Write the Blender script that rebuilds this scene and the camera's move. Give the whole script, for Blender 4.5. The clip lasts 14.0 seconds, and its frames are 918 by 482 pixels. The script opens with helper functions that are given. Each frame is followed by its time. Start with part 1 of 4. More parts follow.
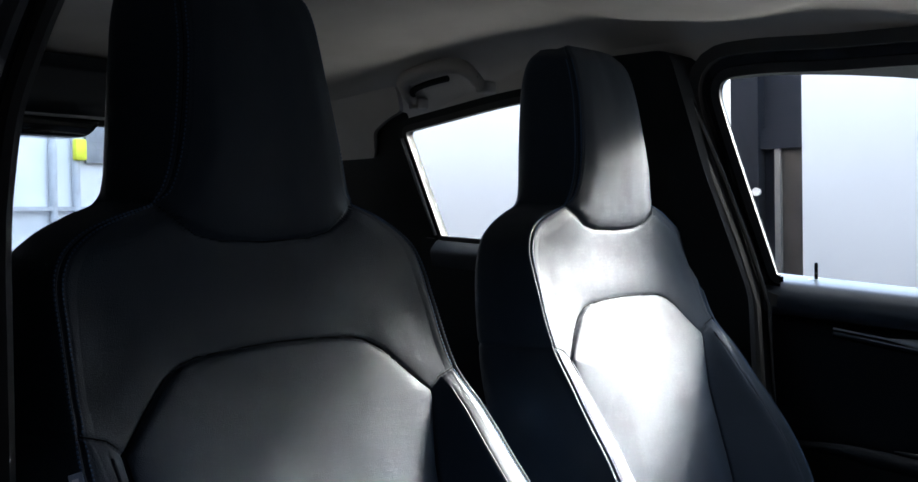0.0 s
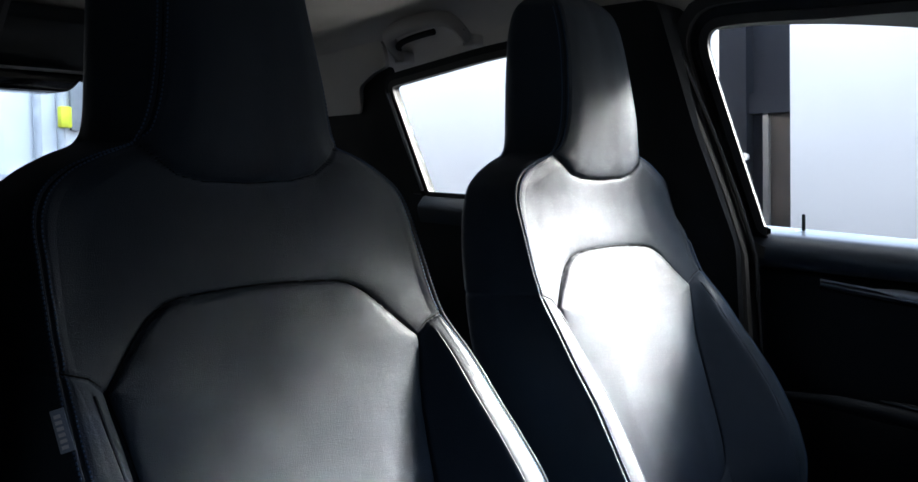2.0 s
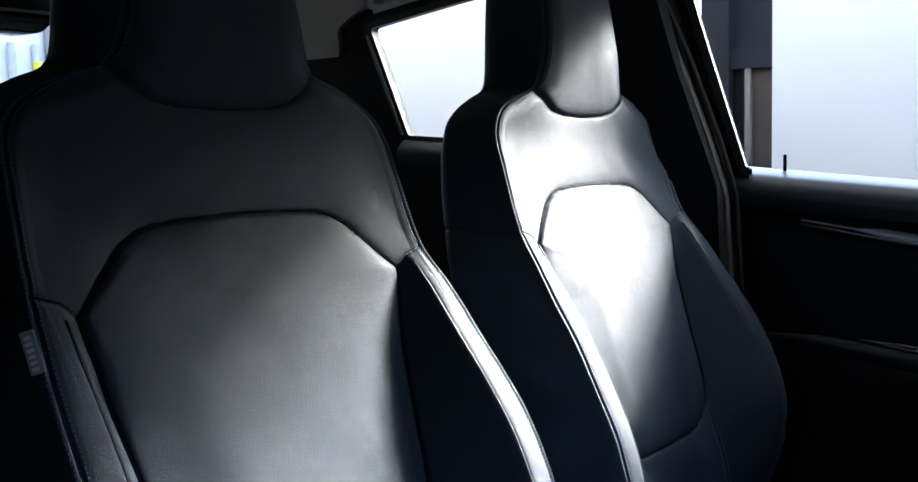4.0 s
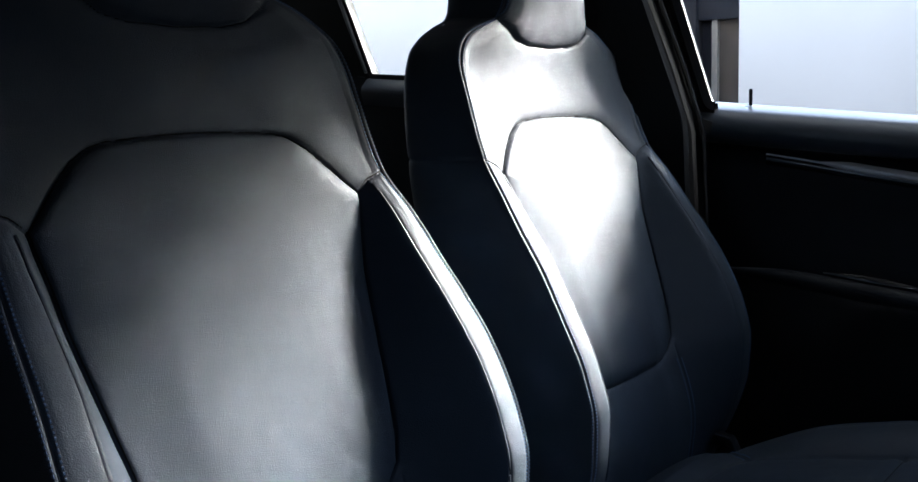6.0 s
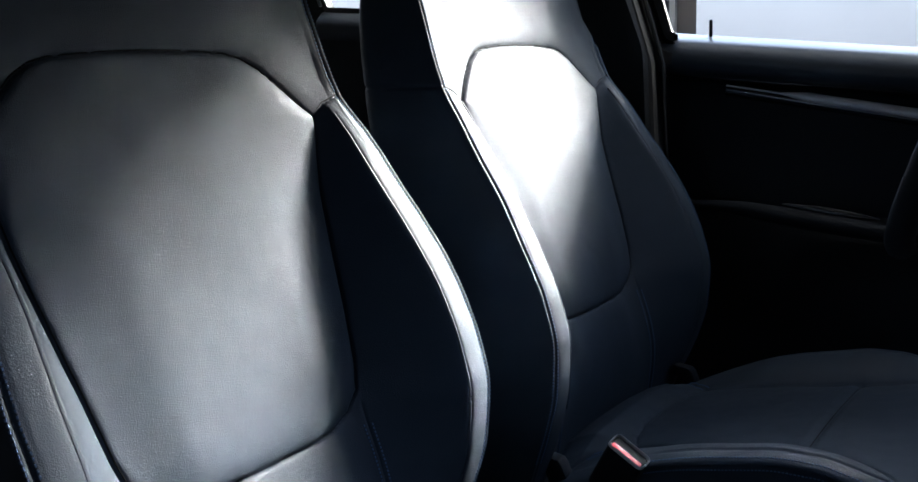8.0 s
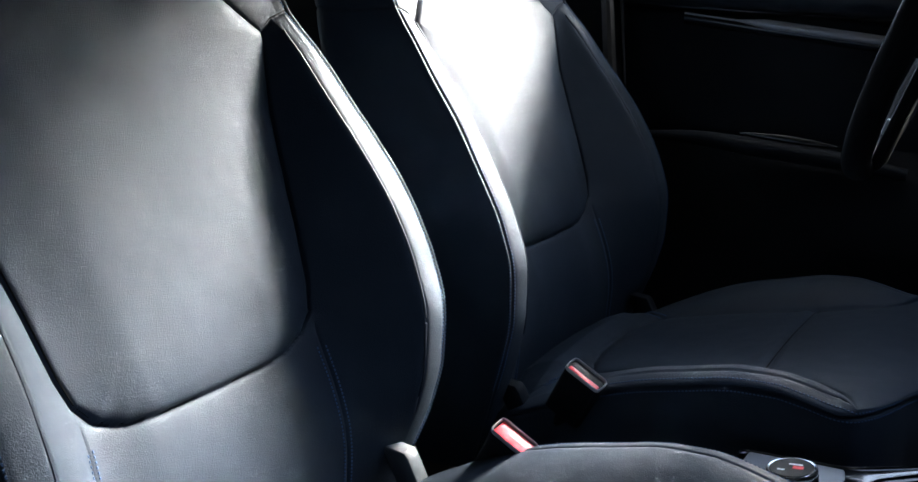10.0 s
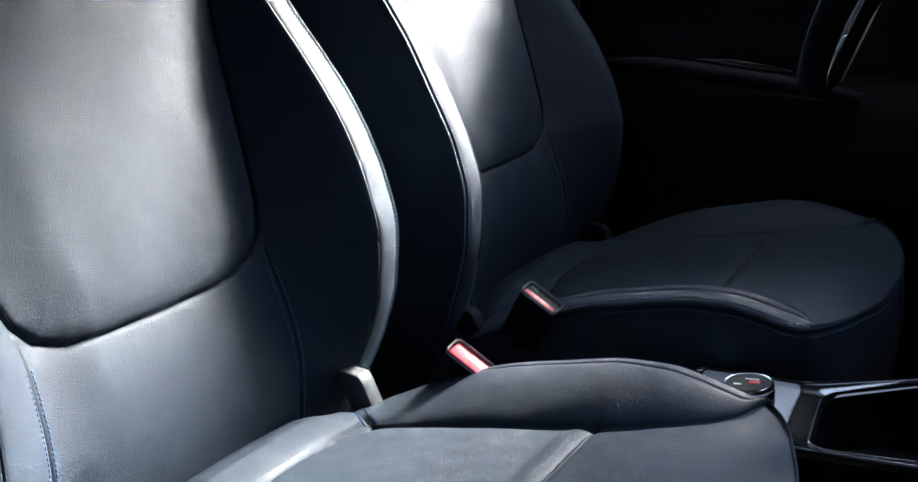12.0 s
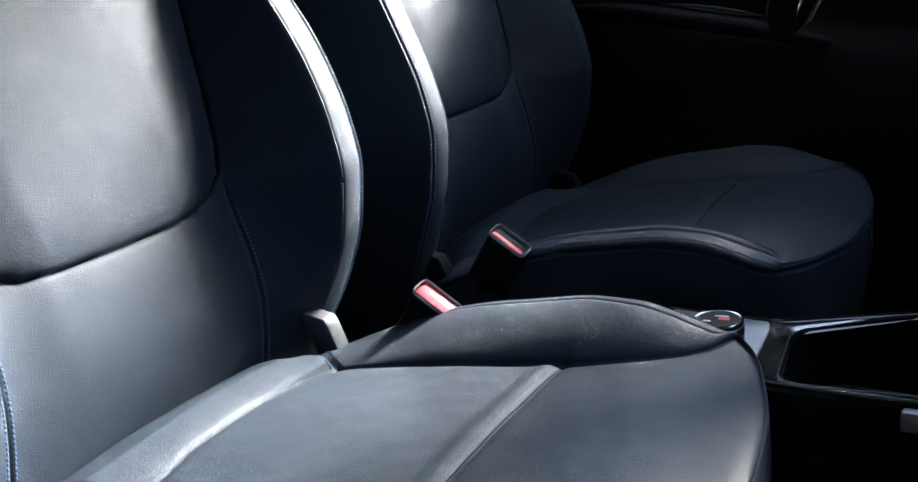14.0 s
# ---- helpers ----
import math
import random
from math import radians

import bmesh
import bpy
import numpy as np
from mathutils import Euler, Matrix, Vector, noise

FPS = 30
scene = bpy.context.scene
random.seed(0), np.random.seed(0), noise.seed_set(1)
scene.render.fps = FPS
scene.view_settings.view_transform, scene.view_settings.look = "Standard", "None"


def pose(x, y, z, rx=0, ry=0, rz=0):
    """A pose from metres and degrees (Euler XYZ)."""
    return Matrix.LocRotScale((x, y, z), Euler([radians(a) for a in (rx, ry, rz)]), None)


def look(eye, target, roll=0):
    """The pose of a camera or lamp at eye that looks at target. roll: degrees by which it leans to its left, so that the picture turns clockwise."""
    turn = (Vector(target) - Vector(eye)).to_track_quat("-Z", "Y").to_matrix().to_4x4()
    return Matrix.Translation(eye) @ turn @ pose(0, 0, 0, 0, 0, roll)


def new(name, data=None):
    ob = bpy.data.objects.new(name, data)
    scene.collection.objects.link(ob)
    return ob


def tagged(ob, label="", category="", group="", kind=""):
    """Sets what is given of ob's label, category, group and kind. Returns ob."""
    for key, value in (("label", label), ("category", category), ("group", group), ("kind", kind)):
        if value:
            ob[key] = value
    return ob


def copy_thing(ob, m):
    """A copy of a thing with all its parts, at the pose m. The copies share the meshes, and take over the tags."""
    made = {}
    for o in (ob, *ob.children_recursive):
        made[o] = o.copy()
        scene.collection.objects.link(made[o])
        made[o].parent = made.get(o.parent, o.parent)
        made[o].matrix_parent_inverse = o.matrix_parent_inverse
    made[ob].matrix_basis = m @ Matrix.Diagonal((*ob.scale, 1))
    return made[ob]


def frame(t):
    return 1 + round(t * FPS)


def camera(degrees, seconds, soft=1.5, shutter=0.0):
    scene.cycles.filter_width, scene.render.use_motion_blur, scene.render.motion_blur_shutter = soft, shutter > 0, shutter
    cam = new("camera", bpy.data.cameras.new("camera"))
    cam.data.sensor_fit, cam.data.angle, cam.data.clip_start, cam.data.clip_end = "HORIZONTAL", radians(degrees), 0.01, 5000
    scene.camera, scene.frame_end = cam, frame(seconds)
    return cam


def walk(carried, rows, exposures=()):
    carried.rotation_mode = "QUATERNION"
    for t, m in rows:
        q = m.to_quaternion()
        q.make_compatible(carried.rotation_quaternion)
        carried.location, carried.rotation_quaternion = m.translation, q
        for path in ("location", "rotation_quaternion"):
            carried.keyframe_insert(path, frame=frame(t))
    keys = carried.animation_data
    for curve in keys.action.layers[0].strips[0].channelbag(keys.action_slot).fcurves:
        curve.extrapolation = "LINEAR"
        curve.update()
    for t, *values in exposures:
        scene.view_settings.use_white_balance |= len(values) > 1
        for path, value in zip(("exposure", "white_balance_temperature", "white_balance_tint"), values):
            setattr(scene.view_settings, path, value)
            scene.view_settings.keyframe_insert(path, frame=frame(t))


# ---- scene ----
cam = camera(46.7, 14.0)
EXPOSURE, KELVIN = 4.0, 6150.0       # stops and white balance, the same all along
PATH = [
    (0, (0.767, -0.727, 1.229), (-0.47, 0.844, 1.19), -0.9),
    (0.5, (0.766, -0.725, 1.223), (-0.47, 0.847, 1.175), -0.9),
    (1, (0.764, -0.723, 1.216), (-0.468, 0.851, 1.154), -0.9),
    (1.5, (0.764, -0.721, 1.209), (-0.463, 0.856, 1.13), -1.0),
    (2, (0.764, -0.719, 1.201), (-0.456, 0.863, 1.104), -1.1),
    (4.5, (0.759, -0.706, 1.16), (-0.423, 0.895, 0.967), -1.3),
    (5, (0.759, -0.704, 1.15), (-0.412, 0.904, 0.937), -1.4),
    (5.5, (0.757, -0.7, 1.142), (-0.398, 0.915, 0.909), -1.4),
    (6, (0.757, -0.696, 1.133), (-0.383, 0.927, 0.879), -1.4),
    (6.5, (0.754, -0.693, 1.126), (-0.369, 0.939, 0.85), -1.5),
    (7, (0.749, -0.689, 1.118), (-0.355, 0.952, 0.817), -1.4),
    (7.5, (0.748, -0.685, 1.112), (-0.34, 0.961, 0.787), -1.4),
    (8, (0.747, -0.683, 1.102), (-0.323, 0.971, 0.756), -1.5),
    (10.5, (0.743, -0.665, 1.059), (-0.237, 1.016, 0.595), -1.5),
    (11, (0.742, -0.662, 1.05), (-0.218, 1.024, 0.562), -1.6),
    (11.5, (0.74, -0.658, 1.039), (-0.199, 1.034, 0.532), -1.6),
    (12, (0.738, -0.654, 1.03), (-0.18, 1.042, 0.5), -1.6),
    (12.5, (0.739, -0.651, 1.022), (-0.163, 1.048, 0.474), -1.7),
    (13, (0.737, -0.647, 1.012), (-0.146, 1.057, 0.449), -1.7),
    (13.5, (0.737, -0.644, 1.005), (-0.136, 1.06, 0.425), -1.7),
    (14, (0.737, -0.643, 0.998), (-0.127, 1.062, 0.408), -1.7),
]
walk(cam, [(t, look(eye, target, roll)) for t, eye, target, roll in PATH], exposures=[(0.0, EXPOSURE, KELVIN, 10.0), (14.0, EXPOSURE, KELVIN, 10.0)])


# ---- light ----
SUN_AZ, SUN_EL = 14.0, 27.6          # azimuth from the driver's side (+y) towards the nose (+x)
world = bpy.data.worlds.new("world")
scene.world = world
world.use_nodes = True
wn = world.node_tree
wn.nodes.clear()
sky = wn.nodes.new("ShaderNodeTexSky")
sky.sky_type, sky.sun_disc = "NISHITA", False
sky.air_density, sky.dust_density, sky.ozone_density = 1.0, 0.1, 1.0
sky.sun_elevation, sky.sun_rotation = radians(SUN_EL), radians(SUN_AZ)
wbg = wn.nodes.new("ShaderNodeBackground")
wbg.inputs["Strength"].default_value = 0.085
wout = wn.nodes.new("ShaderNodeOutputWorld")
haze = wn.nodes.new("ShaderNodeHueSaturation")
haze.inputs["Saturation"].default_value = 0.62
wn.links.new(sky.outputs[0], haze.inputs["Color"])
wn.links.new(haze.outputs[0], wbg.inputs[0])
wn.links.new(wbg.outputs[0], wout.inputs[0])
sun_dir = Vector((math.sin(radians(SUN_AZ)) * math.cos(radians(SUN_EL)), math.cos(radians(SUN_AZ)) * math.cos(radians(SUN_EL)), math.sin(radians(SUN_EL))))
lamp = bpy.data.lights.new("sun", "SUN")
lamp.energy, lamp.angle, lamp.color = 1.75, radians(14), (1.0, 0.945, 0.855)
sun = new("sun", lamp)
sun.matrix_world = look(sun_dir * 30, (0, 0, 0))


# ---- materials ----
def material(name, color, rough=0.5, metal=0.0, vary=0.15, vary_scale=8.0, grain=0.0, grain_scale=600.0, bump2=0.0, bump2_scale=25.0, coat=0.0, coat_rough=0.03, spec=0.5, cells=False):
    """A surface with broad stains, fine grain relief and uneven gloss. Scales are per metre."""
    m = bpy.data.materials.new(name)
    m.use_nodes = True
    nt = m.node_tree
    b = nt.nodes["Principled BSDF"]
    co = nt.nodes.new("ShaderNodeTexCoord")
    n1 = nt.nodes.new("ShaderNodeTexNoise")
    n1.inputs["Scale"].default_value, n1.inputs["Detail"].default_value = vary_scale, 5
    nt.links.new(co.outputs["Object"], n1.inputs["Vector"])
    ramp = nt.nodes.new("ShaderNodeMapRange")
    ramp.inputs["From Min"].default_value, ramp.inputs["From Max"].default_value = 0.3, 0.7
    ramp.inputs["To Min"].default_value, ramp.inputs["To Max"].default_value = 1 - vary, 1 + vary
    nt.links.new(n1.outputs["Fac"], ramp.inputs["Value"])
    mul = nt.nodes.new("ShaderNodeMix")
    mul.data_type, mul.blend_type = "RGBA", "MULTIPLY"
    mul.inputs["Factor"].default_value = 1.0
    mul.inputs["A"].default_value = (*color, 1)
    nt.links.new(ramp.outputs[0], mul.inputs["B"])
    nt.links.new(mul.outputs["Result"], b.inputs["Base Color"])
    b.inputs["Metallic"].default_value = metal
    b.inputs["Coat Weight"].default_value = coat
    b.inputs["Coat Roughness"].default_value = coat_rough
    b.inputs["Specular IOR Level"].default_value = spec
    rr = nt.nodes.new("ShaderNodeMapRange")
    rr.inputs["To Min"].default_value, rr.inputs["To Max"].default_value = rough * 0.94, min(1.0, rough * 1.06)
    n2 = nt.nodes.new("ShaderNodeTexNoise")
    n2.inputs["Scale"].default_value, n2.inputs["Detail"].default_value = vary_scale * 6, 4
    nt.links.new(co.outputs["Object"], n2.inputs["Vector"])
    nt.links.new(n2.outputs["Fac"], rr.inputs["Value"])
    nt.links.new(rr.outputs[0], b.inputs["Roughness"])
    last = None
    if grain:
        if cells:
            g = nt.nodes.new("ShaderNodeTexVoronoi")
            g.feature = "F1"
            out = g.outputs["Distance"]
        else:
            g = nt.nodes.new("ShaderNodeTexNoise")
            g.inputs["Detail"].default_value = 3
            out = g.outputs["Fac"]
        g.inputs["Scale"].default_value = grain_scale
        nt.links.new(co.outputs["Object"], g.inputs["Vector"])
        last = nt.nodes.new("ShaderNodeBump")
        last.inputs["Strength"].default_value, last.inputs["Distance"].default_value = grain, 0.001
        nt.links.new(out, last.inputs["Height"])
    if bump2:
        g2 = nt.nodes.new("ShaderNodeTexNoise")
        g2.inputs["Scale"].default_value, g2.inputs["Detail"].default_value = bump2_scale, 3
        nt.links.new(co.outputs["Object"], g2.inputs["Vector"])
        bb = nt.nodes.new("ShaderNodeBump")
        bb.inputs["Strength"].default_value, bb.inputs["Distance"].default_value = bump2, 0.004
        nt.links.new(g2.outputs["Fac"], bb.inputs["Height"])
        if last:
            nt.links.new(last.outputs[0], bb.inputs["Normal"])
        last = bb
    if last:
        nt.links.new(last.outputs[0], b.inputs["Normal"])
    return m


def glass_material(name, tint=(0.9, 0.95, 0.95)):
    m = bpy.data.materials.new(name)
    m.use_nodes = True
    b = m.node_tree.nodes["Principled BSDF"]
    b.inputs["Base Color"].default_value = (*tint, 1)
    b.inputs["Transmission Weight"].default_value = 1.0
    b.inputs["Roughness"].default_value = 0.0
    b.inputs["IOR"].default_value = 1.1
    return m


LEATHER = material("black leather", (0.0068, 0.0178, 0.0345), 0.72, vary=0.10, grain=0.36, grain_scale=950, bump2=0.10, bump2_scale=45, cells=True, spec=0.41, coat=0.12, coat_rough=0.40)
# near black, for tubes that paint the shade in seam creases
SEAM = material("black crease shade", (0.004, 0.004, 0.005), 0.9, spec=0.1)
THREAD = material("blue thread", (0.064, 0.112, 0.208), 0.8, grain=0.4, grain_scale=3000, spec=0.2)
PLASTIC = material("black grained plastic", (0.006, 0.0075, 0.010), 0.6, grain=0.3, grain_scale=1200, cells=True, spec=0.14)
SOFT_PLASTIC = material("dark blue grey soft plastic", (0.007, 0.010, 0.015), 0.6, grain=0.3, grain_scale=900, cells=True, spec=0.16)
GLOSS = material("gloss black plastic", (0.008, 0.009, 0.011), 0.12, vary=0.05, coat=0.5)
CHROME = material("satin chrome", (0.72, 0.74, 0.78), 0.18, metal=1.0, vary=0.05)
SILVER = material("silver paint", (0.55, 0.56, 0.58), 0.34, metal=0.35, vary=0.05, grain=0.05, grain_scale=2500)
RED = material("red plastic", (0.75, 0.035, 0.05), 0.35, vary=0.06, grain=0.05)
DARK_RED = material("dark red print", (0.35, 0.02, 0.03), 0.5)
WHITE = material("white plastic", (0.75, 0.76, 0.78), 0.4)
PALE_PLASTIC = material("pale grey plastic", (0.5, 0.51, 0.53), 0.5, grain=0.2, grain_scale=1500)
PALE_METAL = material("pale painted metal", (0.55, 0.56, 0.58), 0.5)
GREY_PLASTIC = material("grey plastic", (0.25, 0.26, 0.28), 0.5, grain=0.2, grain_scale=1500)
COVER = material("mid grey plastic", (0.085, 0.09, 0.098), 0.5, grain=0.2, grain_scale=1500)
HEADLINER = material("grey headliner fabric", (0.50, 0.48, 0.46), 0.95, vary=0.08, grain=0.5, grain_scale=900)
GREY_TRIM = material("grey moulded plastic", (0.40, 0.38, 0.36), 0.6, grain=0.2, grain_scale=1500)
CARPET = material("black carpet", (0.012, 0.012, 0.014), 0.95, grain=0.8, grain_scale=500)
SILL = material("smooth dark blue grey plastic", (0.03, 0.037, 0.050), 0.30, vary=0.1, grain=0.10, grain_scale=900, cells=True)
BODY = material("dark body paint", (0.02, 0.022, 0.026), 0.25, coat=0.6, vary=0.05)
RUBBER = material("black rubber", (0.012, 0.012, 0.013), 0.6, grain=0.2, grain_scale=800)
GLASS = glass_material("window glass")
ASPHALT = material("asphalt", (0.05, 0.05, 0.052), 0.9, vary=0.25, vary_scale=0.7, grain=0.8, grain_scale=90)
WALL_WHITE = material("white painted cladding", (0.93, 0.80, 0.70), 0.6, vary=0.04, vary_scale=1.2, bump2=0.1, bump2_scale=2)
WALL_DARK = material("dark blue grey cladding", (0.008, 0.010, 0.015), 0.85, vary=0.25, vary_scale=1.5, spec=0.1)
BRICK = material("brown grey masonry", (0.020, 0.018, 0.018), 0.85, vary=0.35, vary_scale=5, grain=0.5, grain_scale=60)
CONCRETE = material("pale concrete", (0.80, 0.80, 0.80), 0.8, vary=0.15, vary_scale=1.5, grain=0.4, grain_scale=40)
# for the unseen sheets and walls that cut the skylight
LIGHT_BLOCK = material("dark light blocker", (0.03, 0.032, 0.036), 0.9, vary=0.2, vary_scale=0.8, grain=0.4, grain_scale=30)


# ---- mesh helpers ----
def thing(name, label, category, group="", kind=""):
    return tagged(new(name), label, category, group, kind)


def link(name, me, mat, parent=None, label=""):
    me.materials.append(mat)
    ob = new(name, me)
    if parent is not None:
        ob.parent = parent
    if label:
        ob["label"] = label
    return ob


def part(name, bm, mat, parent=None, label="", smooth=True):
    me = bpy.data.meshes.new(name)
    bmesh.ops.recalc_face_normals(bm, faces=bm.faces)
    bm.to_mesh(me)
    bm.free()
    if smooth:
        me.polygons.foreach_set("use_smooth", [True] * len(me.polygons))
        me.set_sharp_from_angle(angle=radians(40))
    return link(name, me, mat, parent, label)


def box(x0, y0, z0, x1, y1, z1, bevel=0.0, segments=2, m=None):
    bm = bmesh.new()
    bmesh.ops.create_cube(bm, size=1)
    bmesh.ops.scale(bm, vec=(x1 - x0, y1 - y0, z1 - z0), verts=bm.verts)
    bmesh.ops.translate(bm, vec=((x0 + x1) / 2, (y0 + y1) / 2, (z0 + z1) / 2), verts=bm.verts)
    if bevel:
        bmesh.ops.bevel(bm, geom=list(bm.edges), offset=bevel, segments=segments, profile=0.5, affect="EDGES")
    if m is not None:
        bmesh.ops.transform(bm, matrix=m, verts=bm.verts)
    return bm


def prism(outline, lo, hi, axis="y", bevel=0.0):
    """An outline of (a, b) pairs pushed out between lo and hi along an axis: (x, z) for y, (y, z) for x, (x, y) for z."""
    bm = bmesh.new()
    put = {"y": lambda a, b, c: (a, c, b), "x": lambda a, b, c: (c, a, b), "z": lambda a, b, c: (a, b, c)}[axis]
    lower = [bm.verts.new(put(a, b, lo)) for a, b in outline]
    upper = [bm.verts.new(put(a, b, hi)) for a, b in outline]
    n = len(outline)
    bm.faces.new(lower)
    bm.faces.new(upper[::-1])
    for i in range(n):
        bm.faces.new((lower[i], upper[i], upper[(i + 1) % n], lower[(i + 1) % n]))
    bmesh.ops.recalc_face_normals(bm, faces=bm.faces)
    if bevel:
        bmesh.ops.bevel(bm, geom=list(bm.edges), offset=bevel, segments=2, profile=0.5, affect="EDGES")
    return bm


def tube(path, radius, sides=8, closed=False, flat=1.0):
    """A round bar along a path; flat squeezes it sideways."""
    bm = bmesh.new()
    pts = [Vector(p) for p in path]
    n = len(pts)
    rings = []
    up = Vector((0, 0, 1))
    for i, p in enumerate(pts):
        a = pts[(i - 1) % n] if closed or i else pts[0]
        b = pts[(i + 1) % n] if closed or i < n - 1 else pts[-1]
        d = (b - a).normalized()
        side = d.cross(up)
        if side.length < 1e-3:
            side = d.cross(Vector((1, 0, 0)))
        side.normalize()
        nrm = side.cross(d)
        r = radius[i] if isinstance(radius, (list, tuple)) else radius
        rings.append([bm.verts.new(p + side * (math.cos(k * math.tau / sides) * r * flat) + nrm * (math.sin(k * math.tau / sides) * r)) for k in range(sides)])
    m = n if closed else n - 1
    for i in range(m):
        for k in range(sides):
            bm.faces.new((rings[i][k], rings[i][(k + 1) % sides], rings[(i + 1) % n][(k + 1) % sides], rings[(i + 1) % n][k]))
    if not closed:
        bm.faces.new(rings[0][::-1])
        bm.faces.new(rings[-1])
    return bm


def smooth_path(points, count):
    """Catmull-Rom through the points."""
    p = np.array(points, float)
    p = np.vstack([2 * p[0] - p[1], p, 2 * p[-1] - p[-2]])
    out = []
    for q in np.linspace(0, len(points) - 1, count):
        i = min(int(q), len(points) - 2)
        f = q - i
        a, b, c, d = p[i : i + 4]
        out.append(0.5 * (2 * b + (c - a) * f + (2 * a - 5 * b + 4 * c - d) * f * f + (3 * b - 3 * c + d - a) * f**3))
    return np.array(out)


def curve(keys, values, at):
    """Smooth interpolation of a table, monotone between its keys."""
    k, v = np.array(keys, float), np.array(values, float)
    h, d = np.diff(k), np.diff(v) / np.diff(k)
    m = np.zeros_like(v)
    m[0], m[-1] = d[0], d[-1]
    for i in range(1, len(v) - 1):
        if d[i - 1] * d[i] > 0:
            w1, w2 = 2 * h[i] + h[i - 1], h[i] + 2 * h[i - 1]
            m[i] = (w1 + w2) / (w1 / d[i - 1] + w2 / d[i])
    x = np.clip(at, k[0], k[-1])
    i = np.clip(np.searchsorted(k, x) - 1, 0, len(h) - 1)
    f = (x - k[i]) / h[i]
    return (2 * f**3 - 3 * f**2 + 1) * v[i] + (f**3 - 2 * f**2 + f) * h[i] * m[i] + (3 * f**2 - 2 * f**3) * v[i + 1] + (f**3 - f**2) * h[i] * m[i + 1]


def normals_of(g):
    """Vertex normals of a grid of points."""
    a = np.gradient(g, axis=1)
    b = np.gradient(g, axis=0)
    n = np.cross(a, b)
    return n / np.maximum(np.linalg.norm(n, axis=2, keepdims=True), 1e-9)


def away(u, z, line):
    """Distance of points to an open line in the plane."""
    best = np.full(u.shape, 9.0)
    for (a, b), (c, d) in zip(line[:-1], line[1:]):
        l2 = (c - a) ** 2 + (d - b) ** 2
        t = np.clip(((u - a) * (c - a) + (z - b) * (d - b)) / l2, 0, 1)
        best = np.minimum(best, np.hypot(u - a - t * (c - a), z - b - t * (d - b)))
    return best


def inside(u, z, ring):
    hit = np.zeros(u.shape, bool)
    for (a, b), (c, d) in zip(ring, ring[1:] + ring[:1]):
        cross = ((b > z) != (d > z)) & (u < (c - a) * (z - b) / ((d - b) if d != b else 1e-9) + a)
        hit ^= cross
    return hit


def wobble(g, scale, size):
    """Slow unevenness for a grid of points."""
    flat = g.reshape(-1, 3)
    return (np.array([noise.noise(Vector(p) * scale) for p in flat]) * size).reshape(g.shape[:2])


def grid_parts(g, ids, names, mat, parent, flip=False):
    """Split one grid of points into parts by the id of each cell; the parts keep the whole grid's normals."""
    nrm = normals_of(g) * (-1 if flip else 1)
    r, c = g.shape[:2]
    idx = np.arange(r * c).reshape(r, c)
    quads = np.stack([idx[:-1, :-1], idx[:-1, 1:], idx[1:, 1:], idx[1:, :-1]], -1).reshape(-1, 4)
    if flip:
        quads = quads[:, ::-1]
    flat, fn = g.reshape(-1, 3), nrm.reshape(-1, 3)
    which = ids.reshape(-1)
    for n, (name, label) in names.items():
        q = quads[which == n]
        if not len(q):
            continue
        used, inv = np.unique(q, return_inverse=True)
        me = bpy.data.meshes.new(name)
        me.from_pydata(flat[used].tolist(), [], inv.reshape(-1, 4).tolist())
        me.polygons.foreach_set("use_smooth", [True] * len(me.polygons))
        me.normals_split_custom_set_from_vertices(fn[used].tolist())
        link(name, me, mat, parent, label)


def stitches(name, path, nrm, parent, step=0.0042, length=0.0031, wide=0.0014, mat=None):
    """One line of thread: short raised stitches along a path on a surface."""
    path, nrm = np.array(path), np.array(nrm)
    seg = np.linalg.norm(np.diff(path, axis=0), axis=1)
    far = np.r_[0, np.cumsum(seg)]
    at = np.arange(step, far[-1] - step, step)
    p = np.stack([np.interp(at, far, path[:, k]) for k in range(3)], 1)
    q = np.stack([np.interp(at + 1e-3, far, path[:, k]) for k in range(3)], 1)
    nn = np.stack([np.interp(at, far, nrm[:, k]) for k in range(3)], 1)
    verts, faces = [], []
    for a, b, n in zip(p, q, nn):
        d = (b - a) / max(np.linalg.norm(b - a), 1e-9)
        n = n / max(np.linalg.norm(n), 1e-9)
        s = np.cross(d, n)
        o = len(verts)
        for e, hgt in ((-1, -0.0004), (-0.55, 0.0007), (0.55, 0.0007), (1, -0.0004)):
            for w in (-1, 1):
                verts.append((a + d * e * length / 2 + n * hgt + s * w * wide / 2).tolist())
        for e in range(3):
            faces.append((o + 2 * e, o + 2 * e + 1, o + 2 * e + 3, o + 2 * e + 2))
        faces.append((o, o + 2, o + 4, o + 6))
        faces.append((o + 1, o + 7, o + 5, o + 3))
    me = bpy.data.meshes.new(name)
    me.from_pydata(verts, [], faces)
    return link(name, me, mat or THREAD, parent, "blue stitching thread")



